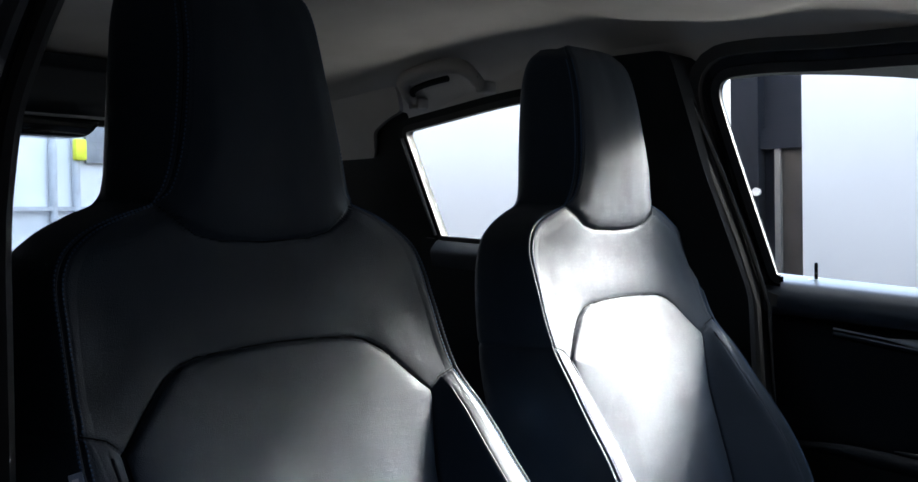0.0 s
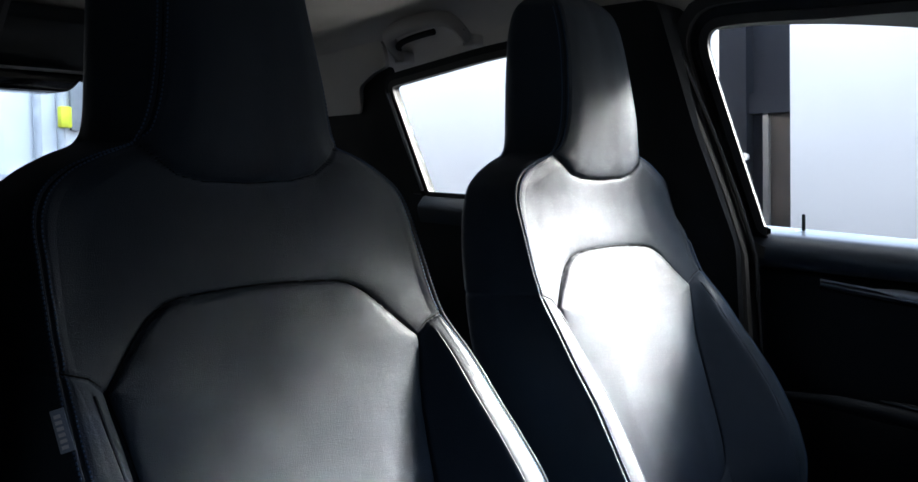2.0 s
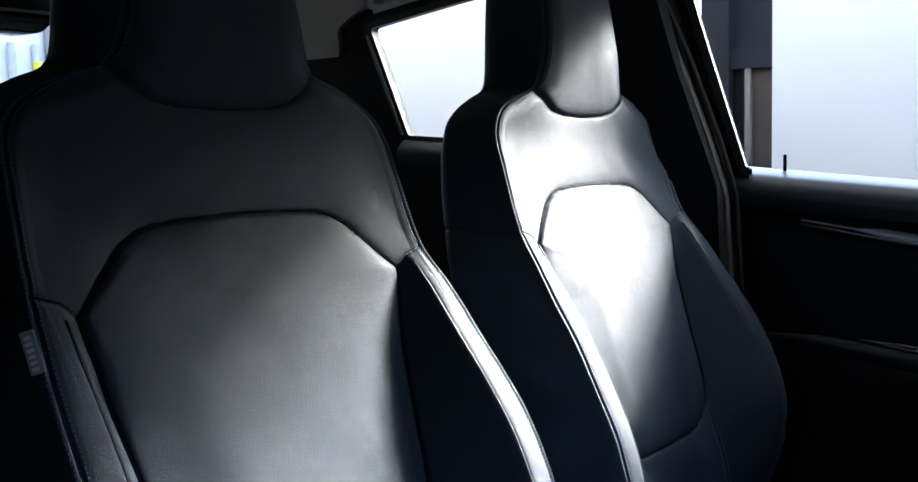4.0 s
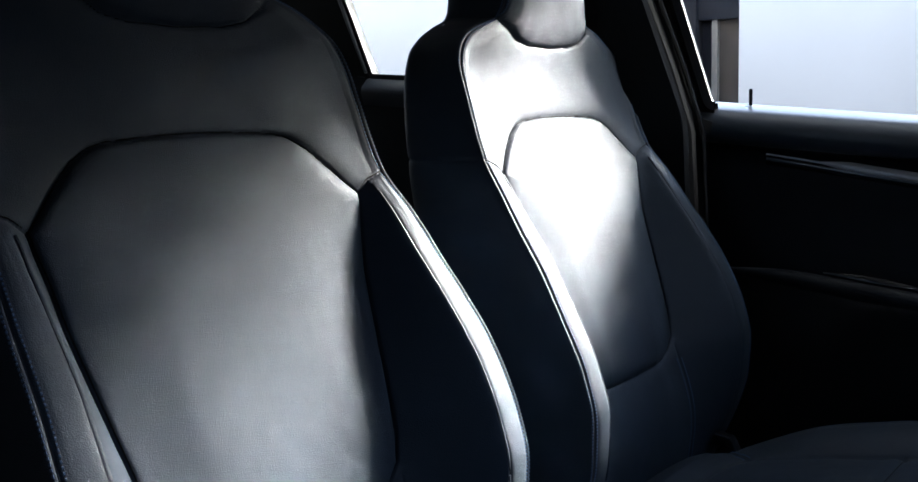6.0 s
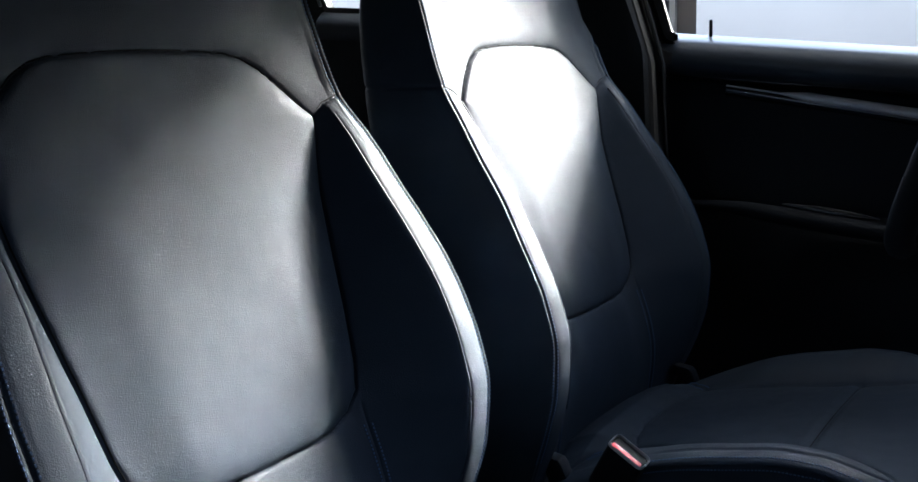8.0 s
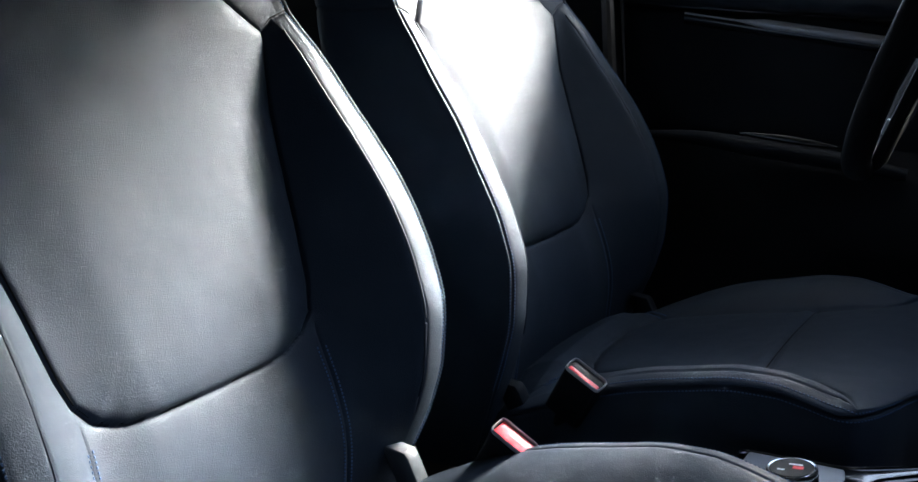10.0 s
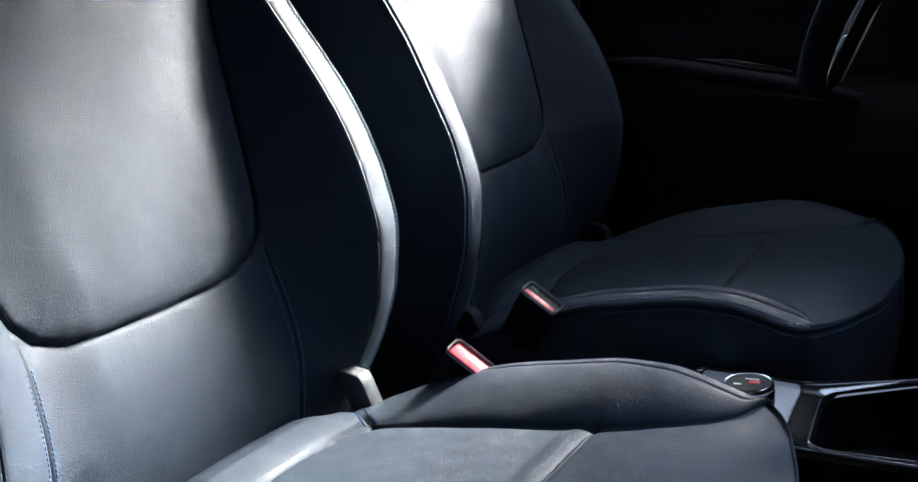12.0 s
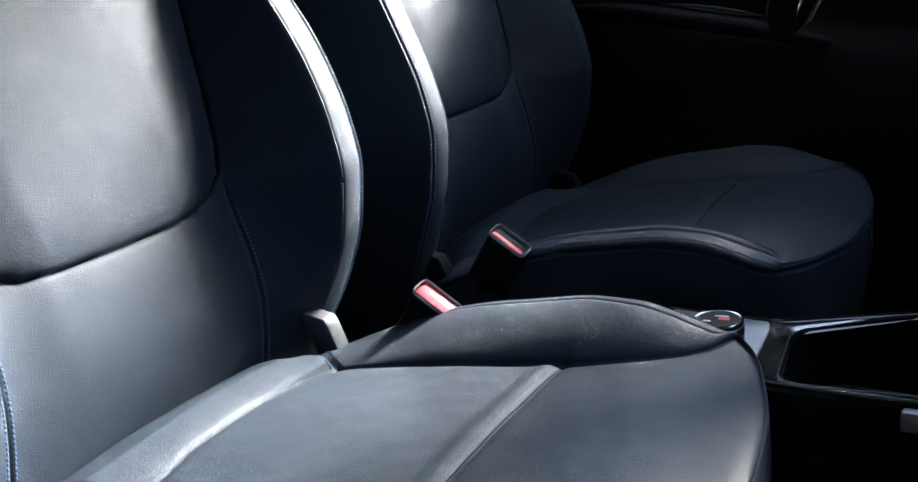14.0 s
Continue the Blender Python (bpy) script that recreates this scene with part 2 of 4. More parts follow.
def resample(points, n, closed=True):
    p = np.array(points + (points[:1] if closed else []), float)
    d = np.r_[0, np.cumsum(np.linalg.norm(np.diff(p, axis=0), axis=1))]
    at = np.linspace(0, d[-1], n, endpoint=not closed)
    return np.stack([np.interp(at, d, p[:, k]) for k in range(2)], 1)


def round_ring(points, radius, n=7):
    """A closed outline with its corners rounded."""
    out = []
    for i, p in enumerate(points):
        p, a, b = Vector(p), Vector(points[i - 1]), Vector(points[(i + 1) % len(points)])
        r = radius[i] if isinstance(radius, (list, tuple)) else radius
        d0, d1 = (a - p), (b - p)
        r0, r1 = min(r, d0.length * 0.45), min(r, d1.length * 0.45)
        q0, q1 = p + d0.normalized() * r0, p + d1.normalized() * r1
        for f in np.linspace(0, 1, n):
            q = q0.lerp(p, f).lerp(p.lerp(q1, f), f)
            out.append((q.x, q.y))
    return out


def offset_ring(ring, d):
    """Push an outline out (or in, for a minus) by d."""
    p = np.array(ring)
    t = np.roll(p, -1, 0) - np.roll(p, 1, 0)
    n = np.stack([t[:, 1], -t[:, 0]], 1)
    n /= np.maximum(np.linalg.norm(n, axis=1, keepdims=True), 1e-9)
    area = 0.5 * np.sum(p[:, 0] * np.roll(p[:, 1], -1) - np.roll(p[:, 0], -1) * p[:, 1])
    return [tuple(q) for q in p + n * d * (1 if area > 0 else -1)]


def frame_ring(inner, outer, y0, y1, open_end=False):
    """A frame between two outlines of equal count, in the x, z plane."""
    bm = bmesh.new()
    rows = []
    for ring, y in ((inner, y0), (outer, y0), (outer, y1), (inner, y1)):
        rows.append([bm.verts.new((a, y, b)) for a, b in ring])
    n = len(inner)
    for i in range(n - 1 if open_end else n):
        j = (i + 1) % n
        for k in range(4):
            bm.faces.new((rows[k][i], rows[k][j], rows[(k + 1) % 4][j], rows[(k + 1) % 4][i]))
    return bm


def pane(ring, y, thick=0.004):
    return prism(ring, y - thick / 2, y + thick / 2)


def bar_along(ring_part, y, radius, sides=6):
    return tube([(a, y, b) for a, b in ring_part], radius, sides)


# ---- front seats ----
SEAT_Y, SEAT_GAP = -0.023, 0.680       # the passenger seat's middle, and the way to the driver's
CY = SEAT_Y + SEAT_GAP / 2             # the car's middle

SEAM_IN = 0.0050                       # how far the stitched seam lies inside the backrest's edge
SEAM_TOP = [(-0.40, 1.264), (-0.170, 1.263), (-0.128, 1.251), (-0.105, 1.232), (-0.085, 1.219), (-0.055, 1.213), (0.0, 1.211),
            (0.055, 1.213), (0.085, 1.219), (0.105, 1.232), (0.128, 1.251), (0.170, 1.263), (0.40, 1.264)]


def pan_edge(z):
    """Half the width of the backrest's middle panel."""
    return curve([0.48, 0.62, 0.70, 0.755, 0.80, 0.90, 1.00, 1.045, 1.10, 1.17, 1.205, 1.225, 1.25, 1.30, 1.38, 1.44, 1.475],
                 [0.160, 0.153, 0.146, 0.142, 0.150, 0.168, 0.186, 0.195, 0.192, 0.18, 0.165, 0.135, 0.085, 0.07, 0.062, 0.05, 0.03], z)


def back_grid():
    """The backrest with its built-in headrest, as rows of sections from the middle round each side to the rear."""
    z = np.r_[np.linspace(0.48, 1.44, 440), 1.44 + 0.035 * np.sin(np.linspace(0.05, 1, 30) * np.pi / 2)]
    px = curve([0.48, 0.58, 0.65, 0.755, 0.80, 0.93, 1.04, 1.10, 1.20, 1.25, 1.30, 1.38, 1.43, 1.455, 1.475],
               [0.085, 0.122, 0.129, 0.106, 0.092, 0.047, 0.012, -0.006, -0.026, -0.024, -0.022, -0.030, -0.040, -0.049, -0.066], z)
    ua = pan_edge(z)
    uc = curve([0.48, 0.60, 0.655, 0.755, 0.86, 0.93, 1.02, 1.06, 1.10, 1.15, 1.175, 1.203, 1.222, 1.237, 1.251, 1.262, 1.316, 1.37, 1.40, 1.44, 1.46, 1.475],
               [0.222, 0.242, 0.250, 0.2565, 0.2575, 0.252, 0.244, 0.237, 0.231, 0.223, 0.217, 0.203, 0.183, 0.155, 0.124, 0.113, 0.099, 0.091, 0.088, 0.086, 0.083, 0.072], z)
    xc = curve([0.48, 0.60, 0.655, 0.70, 0.755, 0.81, 0.86, 0.93, 0.97, 1.02, 1.06, 1.15, 1.20, 1.223, 1.25, 1.30, 1.38, 1.43, 1.455, 1.475],
               [0.10, 0.148, 0.169, 0.180, 0.183, 0.171, 0.150, 0.110, 0.082, 0.048, 0.017, -0.022, -0.044, -0.049, -0.038, -0.034, -0.040, -0.048, -0.056, -0.072], z)
    # fuller shoulders and bolster edges
    full_z = [0.48, 0.65, 0.86, 1.00, 1.07, 1.09, 1.12, 1.15, 1.17, 1.20, 1.23, 1.25, 1.30, 1.36, 1.475]
    uc = uc + curve(full_z, [0.006, 0.0115, 0.0115, 0.0075, 0.0045, 0.006, 0.0085, 0.0115, 0.0150, 0.0190, 0.0140, 0.0055, 0.0045, 0.003, 0.0], z)
    xc = xc + curve(full_z, [-0.001, -0.001, -0.001, 0.0, 0.0035, 0.0045, 0.0065, 0.0090, 0.0120, 0.0150, 0.0110, 0.0045, 0.0035, 0.002, 0.0], z)
    ud = curve([0.48, 0.60, 0.755, 1.00, 1.06, 1.15, 1.20, 1.222, 1.238, 1.25, 1.262, 1.30, 1.354, 1.40, 1.44, 1.46, 1.475],
               [0.235, 0.250, 0.270, 0.264, 0.259, 0.248, 0.229, 0.203, 0.172, 0.143, 0.135, 0.130, 0.125, 0.121, 0.116, 0.108, 0.088], z)
    xr = curve([0.48, 0.75, 1.06, 1.25, 1.40, 1.45, 1.475], [0.00, -0.035, -0.115, -0.135, -0.138, -0.132, -0.116], z)
    low = np.clip((1.065 - z) / 0.10, 0, 1)              # where the bolsters stand out
    gap_b = curve([0.48, 0.65, 0.77, 0.87, 0.98, 1.02, 1.05, 1.065, 1.5], [0.034, 0.039, 0.042, 0.041, 0.037, 0.033, 0.026, 0.020, 0.004], z)
    ub, xb = uc - gap_b, xc + 0.0030 * low - 0.0005
    up = np.clip((z - 1.040) / 0.055, 0, 1)
    up = up * up * (3 - 2 * up)                          # how far the shoulder panel has taken over from the bolster
    ub = ub + (ua + (uc - ua) * 0.6 - ub) * up
    xb = xb + (px + (xc - px) * 0.55 - xb) * up
    xa = px + 0.004 * np.clip((1.06 - z) / 0.2, 0, 1)
    lift = np.clip(1 - np.abs(z - 1.045) / 0.08, 0, 1)
    xa = xa + 0.009 * lift
    xe = xr + 0.018
    keys = [(0 * z, px), (ua * 0.5, px + 0.001), (ua, xa), (ub, xb), (uc, xc), (ud, xc * 0.45 + xr * 0.55), (ud - 0.012, xe), (ud * 0.5, xr), (0 * z, xr - 0.002)]
    steps = [22, 40, 40, 32, 18, 12, 6, 6]
    cols_u, cols_x, mark = [], [], []
    full = [(-keys[1][0], keys[1][1])] + keys + [(-keys[-2][0], keys[-2][1])]
    for k, n in enumerate(steps):
        (u0, x0), (u1, x1), (u2, x2), (u3, x3) = full[k], full[k + 1], full[k + 2], full[k + 3]
        tight = 0.32 if k in (2, 3, 4) else 0.42
        for f in np.arange(n) / n:
            f = f if k in (0, 6, 7) else (1 - math.cos(math.pi * f)) / 2 if k != 1 else math.sin(math.pi * f / 2)
            if k == 3:       # the flat stitched strip along a bolster's edge
                h = f + 0.10 * f * (1 - f)
                cols_u.append(u1 + (u2 - u1) * f)
                cols_x.append(x1 + (x2 - x1) * h + np.minimum(0.05 * np.abs(u2 - u1), 0.0016) * math.sin(math.pi * f))
                mark.append(k + f)
                continue
            h1, h2, h3, h4 = 2 * f**3 - 3 * f**2 + 1, f**3 - 2 * f**2 + f, 3 * f**2 - 2 * f**3, f**3 - f**2
            cols_u.append(h1 * u1 + h2 * tight * (u2 - u0) + h3 * u2 + h4 * tight * (u3 - u1))
            cols_x.append(h1 * x1 + h2 * tight * (x2 - x0) + h3 * x2 + h4 * tight * (x3 - x1))
            mark.append(k + f)
    cols_u.append(keys[-1][0])
    cols_x.append(keys[-1][1])
    mark.append(len(steps))
    u, x = np.stack(cols_u, 1), np.stack(cols_x, 1)
    u, x = np.hstack([-u[:, :0:-1], u]), np.hstack([x[:, :0:-1], x])
    s = np.array([-m for m in mark[:0:-1]] + mark)
    # close the headrest's top
    for f in (0.25, 0.5, 0.75, 1.0):
        u = np.vstack([u, u[len(z) - 1] * (1 - 0.45 * f)])
        x = np.vstack([x, -0.093 + (x[len(z) - 1] + 0.093) * (1 - f)])
    z = np.r_[z, 1.475 + 0.005 * np.sin(np.array([0.25, 0.5, 0.75, 1.0]) * np.pi / 2)]
    return np.stack([x, u, np.repeat(z[:, None], u.shape[1], 1)], 2), s


def arc_from(g, col):
    """Distance along each row from one column."""
    d = np.linalg.norm(np.diff(g, axis=1), axis=2)
    far = np.hstack([np.zeros((g.shape[0], 1)), np.cumsum(d, axis=1)])
    return far - far[:, col : col + 1]


def furrow(d, deep, wide):
    """A seam's soft valley with a tight crease at its bottom."""
    d = np.abs(d)
    return deep * (0.65 * np.exp(-d / wide) + 0.35 * np.exp(-((d / 0.0016) ** 2)))


def build_back(seat):
    g, s = back_grid()
    nrm = normals_of(g)
    u, z = g[:, :, 1], g[:, :, 2]
    S = np.repeat(s[None], g.shape[0], 0)
    front = np.abs(S) < 5.5
    # outline of the middle panel
    zs = np.linspace(0.80, 1.043, 30)
    side = list(zip(pan_edge(zs), zs))
    ring = [(0.0, 0.742), (0.06, 0.743), (0.10, 0.746), (0.126, 0.756), (0.142, 0.775)] + side + [(0.165, 1.071), (0.140, 1.093), (0.120, 1.104), (0.10, 1.109), (0.05, 1.112), (0.0, 1.113)]
    ring = ring + [(-a, b) for a, b in ring[-2:0:-1]]
    d_pan = away(u, z, ring + ring[:1])
    in_pan = inside(u, z, ring) & (np.abs(S) < 3.2)
    d_top = away(u, z, SEAM_TOP)
    seam_z = np.interp(u, [p[0] for p in SEAM_TOP], [p[1] for p in SEAM_TOP])
    is_head = z > seam_z
    cross_line = [(0.195, 1.043), (0.212, 1.056), (0.236, 1.0635)]
    d_cross = np.minimum(away(np.abs(u), z, cross_line), 9)
    d_cross = np.where(np.abs(S) >= 4, np.abs(z - 1.0635), d_cross)
    cols = {k: int(np.argmin(np.abs(s - k))) for k in (-4, -3, -2, 2, 3, 4)}
    arcs = {k: arc_from(g, c) for k, c in cols.items()}
    depth = np.zeros(u.shape)
    near = np.abs(S) < 3.4
    depth += np.where(near, np.where(in_pan, furrow(d_pan, 0.0050, 0.0045), furrow(d_pan, 0.0080, 0.0140)), 0)
    depth += np.where(np.abs(S) < 5.5, np.where(is_head, furrow(d_top, 0.0045, 0.005), furrow(d_top, 0.005, 0.010)), 0)
    depth += np.where(np.abs(S) < 6.5, furrow(d_cross, 0.0030, 0.0035), 0) * (np.abs(u) > 0.19)
    for k in (-4, 4):
        from_seam = arcs[k] + SEAM_IN * (1 if k > 0 else -1)
        depth += np.where(front, furrow(from_seam, 0.0030, 0.0016), 0)
        for off in (-0.0052, 0.0052):
            depth += np.where(front, 0.0005 * np.exp(-(((from_seam - off) / 0.0013) ** 2)), 0)
    low = np.clip((1.05 - z) / 0.03, 0, 1) * np.clip((z - 0.64) / 0.05, 0, 1)
    for k in (-3, 3):
        depth += np.where(front, furrow(arcs[k], 0.0034, 0.0028), 0) * low
    under = np.clip((0.765 - z) / 0.01, 0, 1)
    for k in (-2, 2):
        depth += furrow(arcs[k], 0.0016, 0.0028) * under
    # fullness of the padding, and the slack of the hide
    depth -= np.where(in_pan, 0.008 * (1 - np.exp(-d_pan / 0.03)), 0)
    depth -= np.where(is_head, 0.007 * (1 - np.exp(-d_top / 0.03)) * np.sin(np.clip((4.3 - np.abs(S)) / 1.3, 0, 1) * np.pi / 2), 0)
    depth += wobble(g, 14, 0.0008) + wobble(g, 45, 0.0002)
    g = g - nrm * depth[:, :, None]
    # which panel each cell belongs to
    mid = lambda a: (a[:-1, :-1] + a[1:, 1:]) / 2
    cs, cz, cu = mid(S), mid(z), mid(u)
    head = mid(seam_z) < cz
    pan = in_pan[:-1, :-1] & in_pan[1:, 1:]
    cross_z = np.interp(np.abs(cu), [0, 0.195, 0.212, 0.236], [1.0, 1.043, 1.056, 1.0635])
    ids = np.full(cs.shape, 1)
    ids[cz < cross_z] = 2
    ids[(cz < cross_z) & (np.abs(cs) > 2) & (cu > 0)] = 3
    ids[(cz < cross_z) & (np.abs(cs) > 2) & (cu < 0)] = 4
    ids[(cz < cross_z) & (np.abs(cs) > 3) & (cu > 0)] = 5
    ids[(cz < cross_z) & (np.abs(cs) > 3) & (cu < 0)] = 6
    ids[pan] = 7
    ids[(ids == 2) & (cz > 0.775)] = 7
    ids[(np.abs(cs) > 4) & (cu > 0)] = 8
    ids[(np.abs(cs) > 4) & (cu < 0)] = 9
    ids[head & (np.abs(cs) <= 4)] = 10
    ids[head & (np.abs(cs) > 4) & (cu > 0)] = 11
    ids[head & (np.abs(cs) > 4) & (cu < 0)] = 12
    ids[np.abs(cs) > 6.5] = 13
    names = {1: ("shoulder_panel", ""), 2: ("lower_back_panel", ""), 3: ("bolster", ""), 4: ("bolster", ""), 5: ("bolster_edge", ""), 6: ("bolster_edge", ""),
             7: ("back_insert", "smooth black leather middle panel"), 8: ("side_panel", ""), 9: ("side_panel", ""), 10: ("headrest", ""),
             11: ("headrest_side", ""), 12: ("headrest_side", ""), 13: ("back_shell", "")}
    grid_parts(g, ids, names, LEATHER, seat)
    # double lines of thread along the seams
    nrm = normals_of(g)

    def line(col, off, rows):
        pts, ns = [], []
        a = arc_from(g, col)
        for r in rows:
            pts.append([np.interp(off, a[r], g[r, :, k]) for k in range(3)])
            ns.append([np.interp(off, a[r], nrm[r, :, k]) for k in range(3)])
        return pts, ns

    zz = z[:, 0]
    rows = [r for r in range(len(zz)) if 0.60 < zz[r] < 1.462]
    for k in (-4, 4):
        for off in (-0.0052, 0.0052):
            stitches("stitching", *line(cols[k], off - SEAM_IN * (1 if k > 0 else -1), rows), seat)
    rows = [r for r in range(len(zz)) if 0.53 < zz[r] < 0.748]
    for k in (-2, 2):
        for off in (-0.005, 0.005):
            stitches("stitching", *line(cols[k], off, rows), seat)
    # dark tubes for crease shade round the middle panel and under the headrest
    def on_front(a, b):
        r = int(np.clip(np.searchsorted(zz, b) - 1, 0, len(zz) - 2))
        f = (b - zz[r]) / (zz[r + 1] - zz[r])
        ok = np.abs(s) <= 5
        at = []
        for q in (r, r + 1):
            o = np.argsort(g[q, ok, 1])
            at.append(float(np.interp(a, g[q, ok, 1][o], g[q, ok, 0][o])))
        return (at[0] * (1 - f) + at[1] * f - 0.0004, a, b)

    loop = resample([tuple(p) for p in ring], 260)
    part("seam", tube([on_front(a, b) for a, b in loop], 0.0009, 5, closed=True), SEAM, seat, "dark line for shade in the seam")
    top = resample([p for p in SEAM_TOP if abs(p[0]) < 0.15], 90, closed=False)
    part("seam", tube([on_front(a, b) for a, b in top], 0.0008, 5), SEAM, seat, "dark line for shade in the seam")
    for sgn in (-1, 1):
        short = resample([(sgn * a, b) for a, b in cross_line], 24, closed=False)
        part("seam", tube([on_front(a, b) for a, b in short], 0.0008, 5), SEAM, seat, "dark line for shade in the seam")
    rows = [r for r in range(len(zz)) if 0.56 < zz[r] < 1.462]
    for k in (-4, 4):
        pts, ns = line(cols[k], -SEAM_IN * (1 if k > 0 else -1), rows)
        part("seam", tube((np.array(pts) - 0.0003 * np.array(ns))[::3].tolist(), 0.0008, 5), SEAM, seat, "dark line for shade in the seam")
    # raised piping on the inner side of each bolster edge
    rows = [r for r in range(len(zz)) if 0.67 < zz[r] < 1.045]
    for k in (-3, 3):
        pts, ns = line(cols[k], 0.0022 if k < 0 else -0.0022, rows)
        pts = np.array(pts) + 0.0004 * np.array(ns)
        part("piping", tube(pts[::3].tolist(), 0.0014, 6), LEATHER, seat)


def edge_curve(x):
    """Half the width of the cushion's stitched edge."""
    return curve([0.08, 0.16, 0.25, 0.50, 0.537, 0.560, 0.579, 0.594, 0.606, 0.616, 0.622, 0.6255], [0.20, 0.225, 0.246, 0.250, 0.2495, 0.245, 0.225, 0.195, 0.155, 0.115, 0.062, 0.0], x)


def build_cushion(seat):
    t = np.linspace(0, 1, 240)
    x = np.where(t < 0.7, 0.08 + t / 0.7 * 0.44, 0.52 + 0.1055 * np.sin(np.clip((t - 0.7) / 0.3, 0, 1) * np.pi / 2))
    ue = edge_curve(x)
    ua = np.minimum(curve([0.08, 0.20, 0.226, 0.35, 0.446, 0.50, 0.55, 0.567], [0.12, 0.124, 0.131, 0.136, 0.143, 0.163, 0.200, 0.236], x), ue * 0.97)
    zp = curve([0.08, 0.14, 0.205, 0.30, 0.446, 0.50, 0.55, 0.59, 0.61, 0.6255], [0.555, 0.590, 0.598, 0.616, 0.638, 0.643, 0.645, 0.643, 0.640, 0.635], x)
    zr = curve([0.08, 0.15, 0.20, 0.31, 0.38, 0.448, 0.48, 0.511, 0.541, 0.561, 0.60, 0.6255], [0.55, 0.570, 0.594, 0.641, 0.657, 0.668, 0.668, 0.663, 0.655, 0.651, 0.646, 0.637], x)
    ub = np.maximum(ue - 0.026, ua + (ue - ua) * 0.5)
    cols, marks = [], []
    for k, (n, a, b) in enumerate(((40, 0 * ua, ua), (24, ua, ub), (14, ub, ue))):
        for f in np.arange(n) / n:
            cols.append(a + (b - a) * f)
            marks.append(k + f)
    cols.append(ue)
    marks.append(3.0)
    u = np.stack(cols, 1)
    mk = np.repeat(np.array(marks)[None], len(x), 0)
    f = np.clip((u - ua[:, None]) / np.maximum(ub - ua, 1e-4)[:, None], 0, 1)
    zz = zp[:, None] + (zr - zp)[:, None] * np.where(mk > 1, np.sin(f * np.pi / 2) ** 0.9, 0)
    zz += (0.005 * (1 - (u / np.maximum(ua, 1e-4)[:, None]) ** 2) * (mk < 1))
    rim = np.clip((ue[:, None] - u) / 0.016, 0, 1)
    zz -= 0.005 * (1 - np.sqrt(1 - (1 - rim) ** 2))
    zz -= np.where(mk > 2, 0.0050 * (mk - 2), 0) * np.clip((0.60 - x) / 0.05, 0, 1)[:, None]      # the strip falls towards its stitched edge
    xx = np.repeat(x[:, None], u.shape[1], 1)
    # the padded roll at the rear, in front of the backrest
    roll = 0.0102 * np.clip(1 - np.abs(xx - 0.168) / 0.036, 0, 1) ** 0.7
    zz += roll * np.clip((0.20 - u) / 0.04, 0, 1)
    g = np.stack([xx, u, zz], 2)
    g = np.concatenate([g[:, :0:-1] * np.array([1, -1, 1]), g], 1)
    mk = np.hstack([-mk[:, :0:-1], mk])
    xx, uu = g[:, :, 0], g[:, :, 1]
    nrm = normals_of(g)
    up = np.where(nrm[:, :, 2:] < 0, -1, 1)
    nrm = nrm * up
    roll_line = [(0.0, 0.204), (0.05, 0.205), (0.095, 0.212), (0.131, 0.228)]
    corner = [(0.131, 0.228), (0.15, 0.205), (0.172, 0.178), (0.20, 0.15)]
    cross = [(-0.143, 0.4440), (0.143, 0.4440)]
    n_c = g.shape[1]
    mid_c = n_c // 2
    col = {k: int(np.argmin(np.abs(mk[0] - k))) for k in (-2, -1, 1, 2)}
    depth = np.zeros(xx.shape)
    au = np.abs(uu)
    front = np.clip((xx - 0.226) / 0.005, 0, 1)
    for k in (-1, 1):
        a = arc_from(g, col[k])
        inner = (np.abs(mk) < 1)
        depth += np.where(inner, furrow(a, 0.005, 0.004), furrow(a, 0.005, 0.009)) * front * np.clip((0.575 - xx) / 0.04, 0.25, 1)
    for k in (-2, 2):
        depth += furrow(arc_from(g, col[k]), 0.0036, 0.0024) * np.clip((xx - 0.27) / 0.05, 0, 1) * np.clip((0.561 - xx) / 0.01, 0, 1)
    depth += furrow(away(au, xx, roll_line), 0.006, 0.006)
    depth += furrow(away(au, xx, corner), 0.0035, 0.004)
    d_cross = away(uu, xx, cross)
    depth += np.where(xx < 0.444, furrow(d_cross, 0.0035, 0.010), furrow(d_cross, 0.0055, 0.004))
    depth -= np.where((np.abs(mk) < 1.0) & (xx < 0.444), 0.0022 * np.exp(-(((xx - 0.432) / 0.009) ** 2)), 0)      # the rolled lip before the cross seam
    depth += wobble(g, 16, 0.0009) + wobble(g, 50, 0.0003)
    g = g - nrm * depth[:, :, None]
    cm, cx, cu = (mk[:-1, :-1] + mk[1:, 1:]) / 2, (xx[:-1, :-1] + xx[1:, 1:]) / 2, (uu[:-1, :-1] + uu[1:, 1:]) / 2
    line_x = np.interp(np.abs(cu), [0, 0.05, 0.095, 0.131, 0.15, 0.172, 0.20, 0.3], [0.204, 0.205, 0.212, 0.228, 0.205, 0.178, 0.15, 0.08])
    ids = np.full(cm.shape, 1)
    ids[cx > 0.444] = 2
    for k, (inner, outer) in {1: (3, 5), -1: (4, 6)}.items():
        ids[(cm * k > 1)] = inner
        ids[(cm * k > 2)] = outer
    ids[(cx > 0.561)] = 2
    ids[cx < line_x] = 7
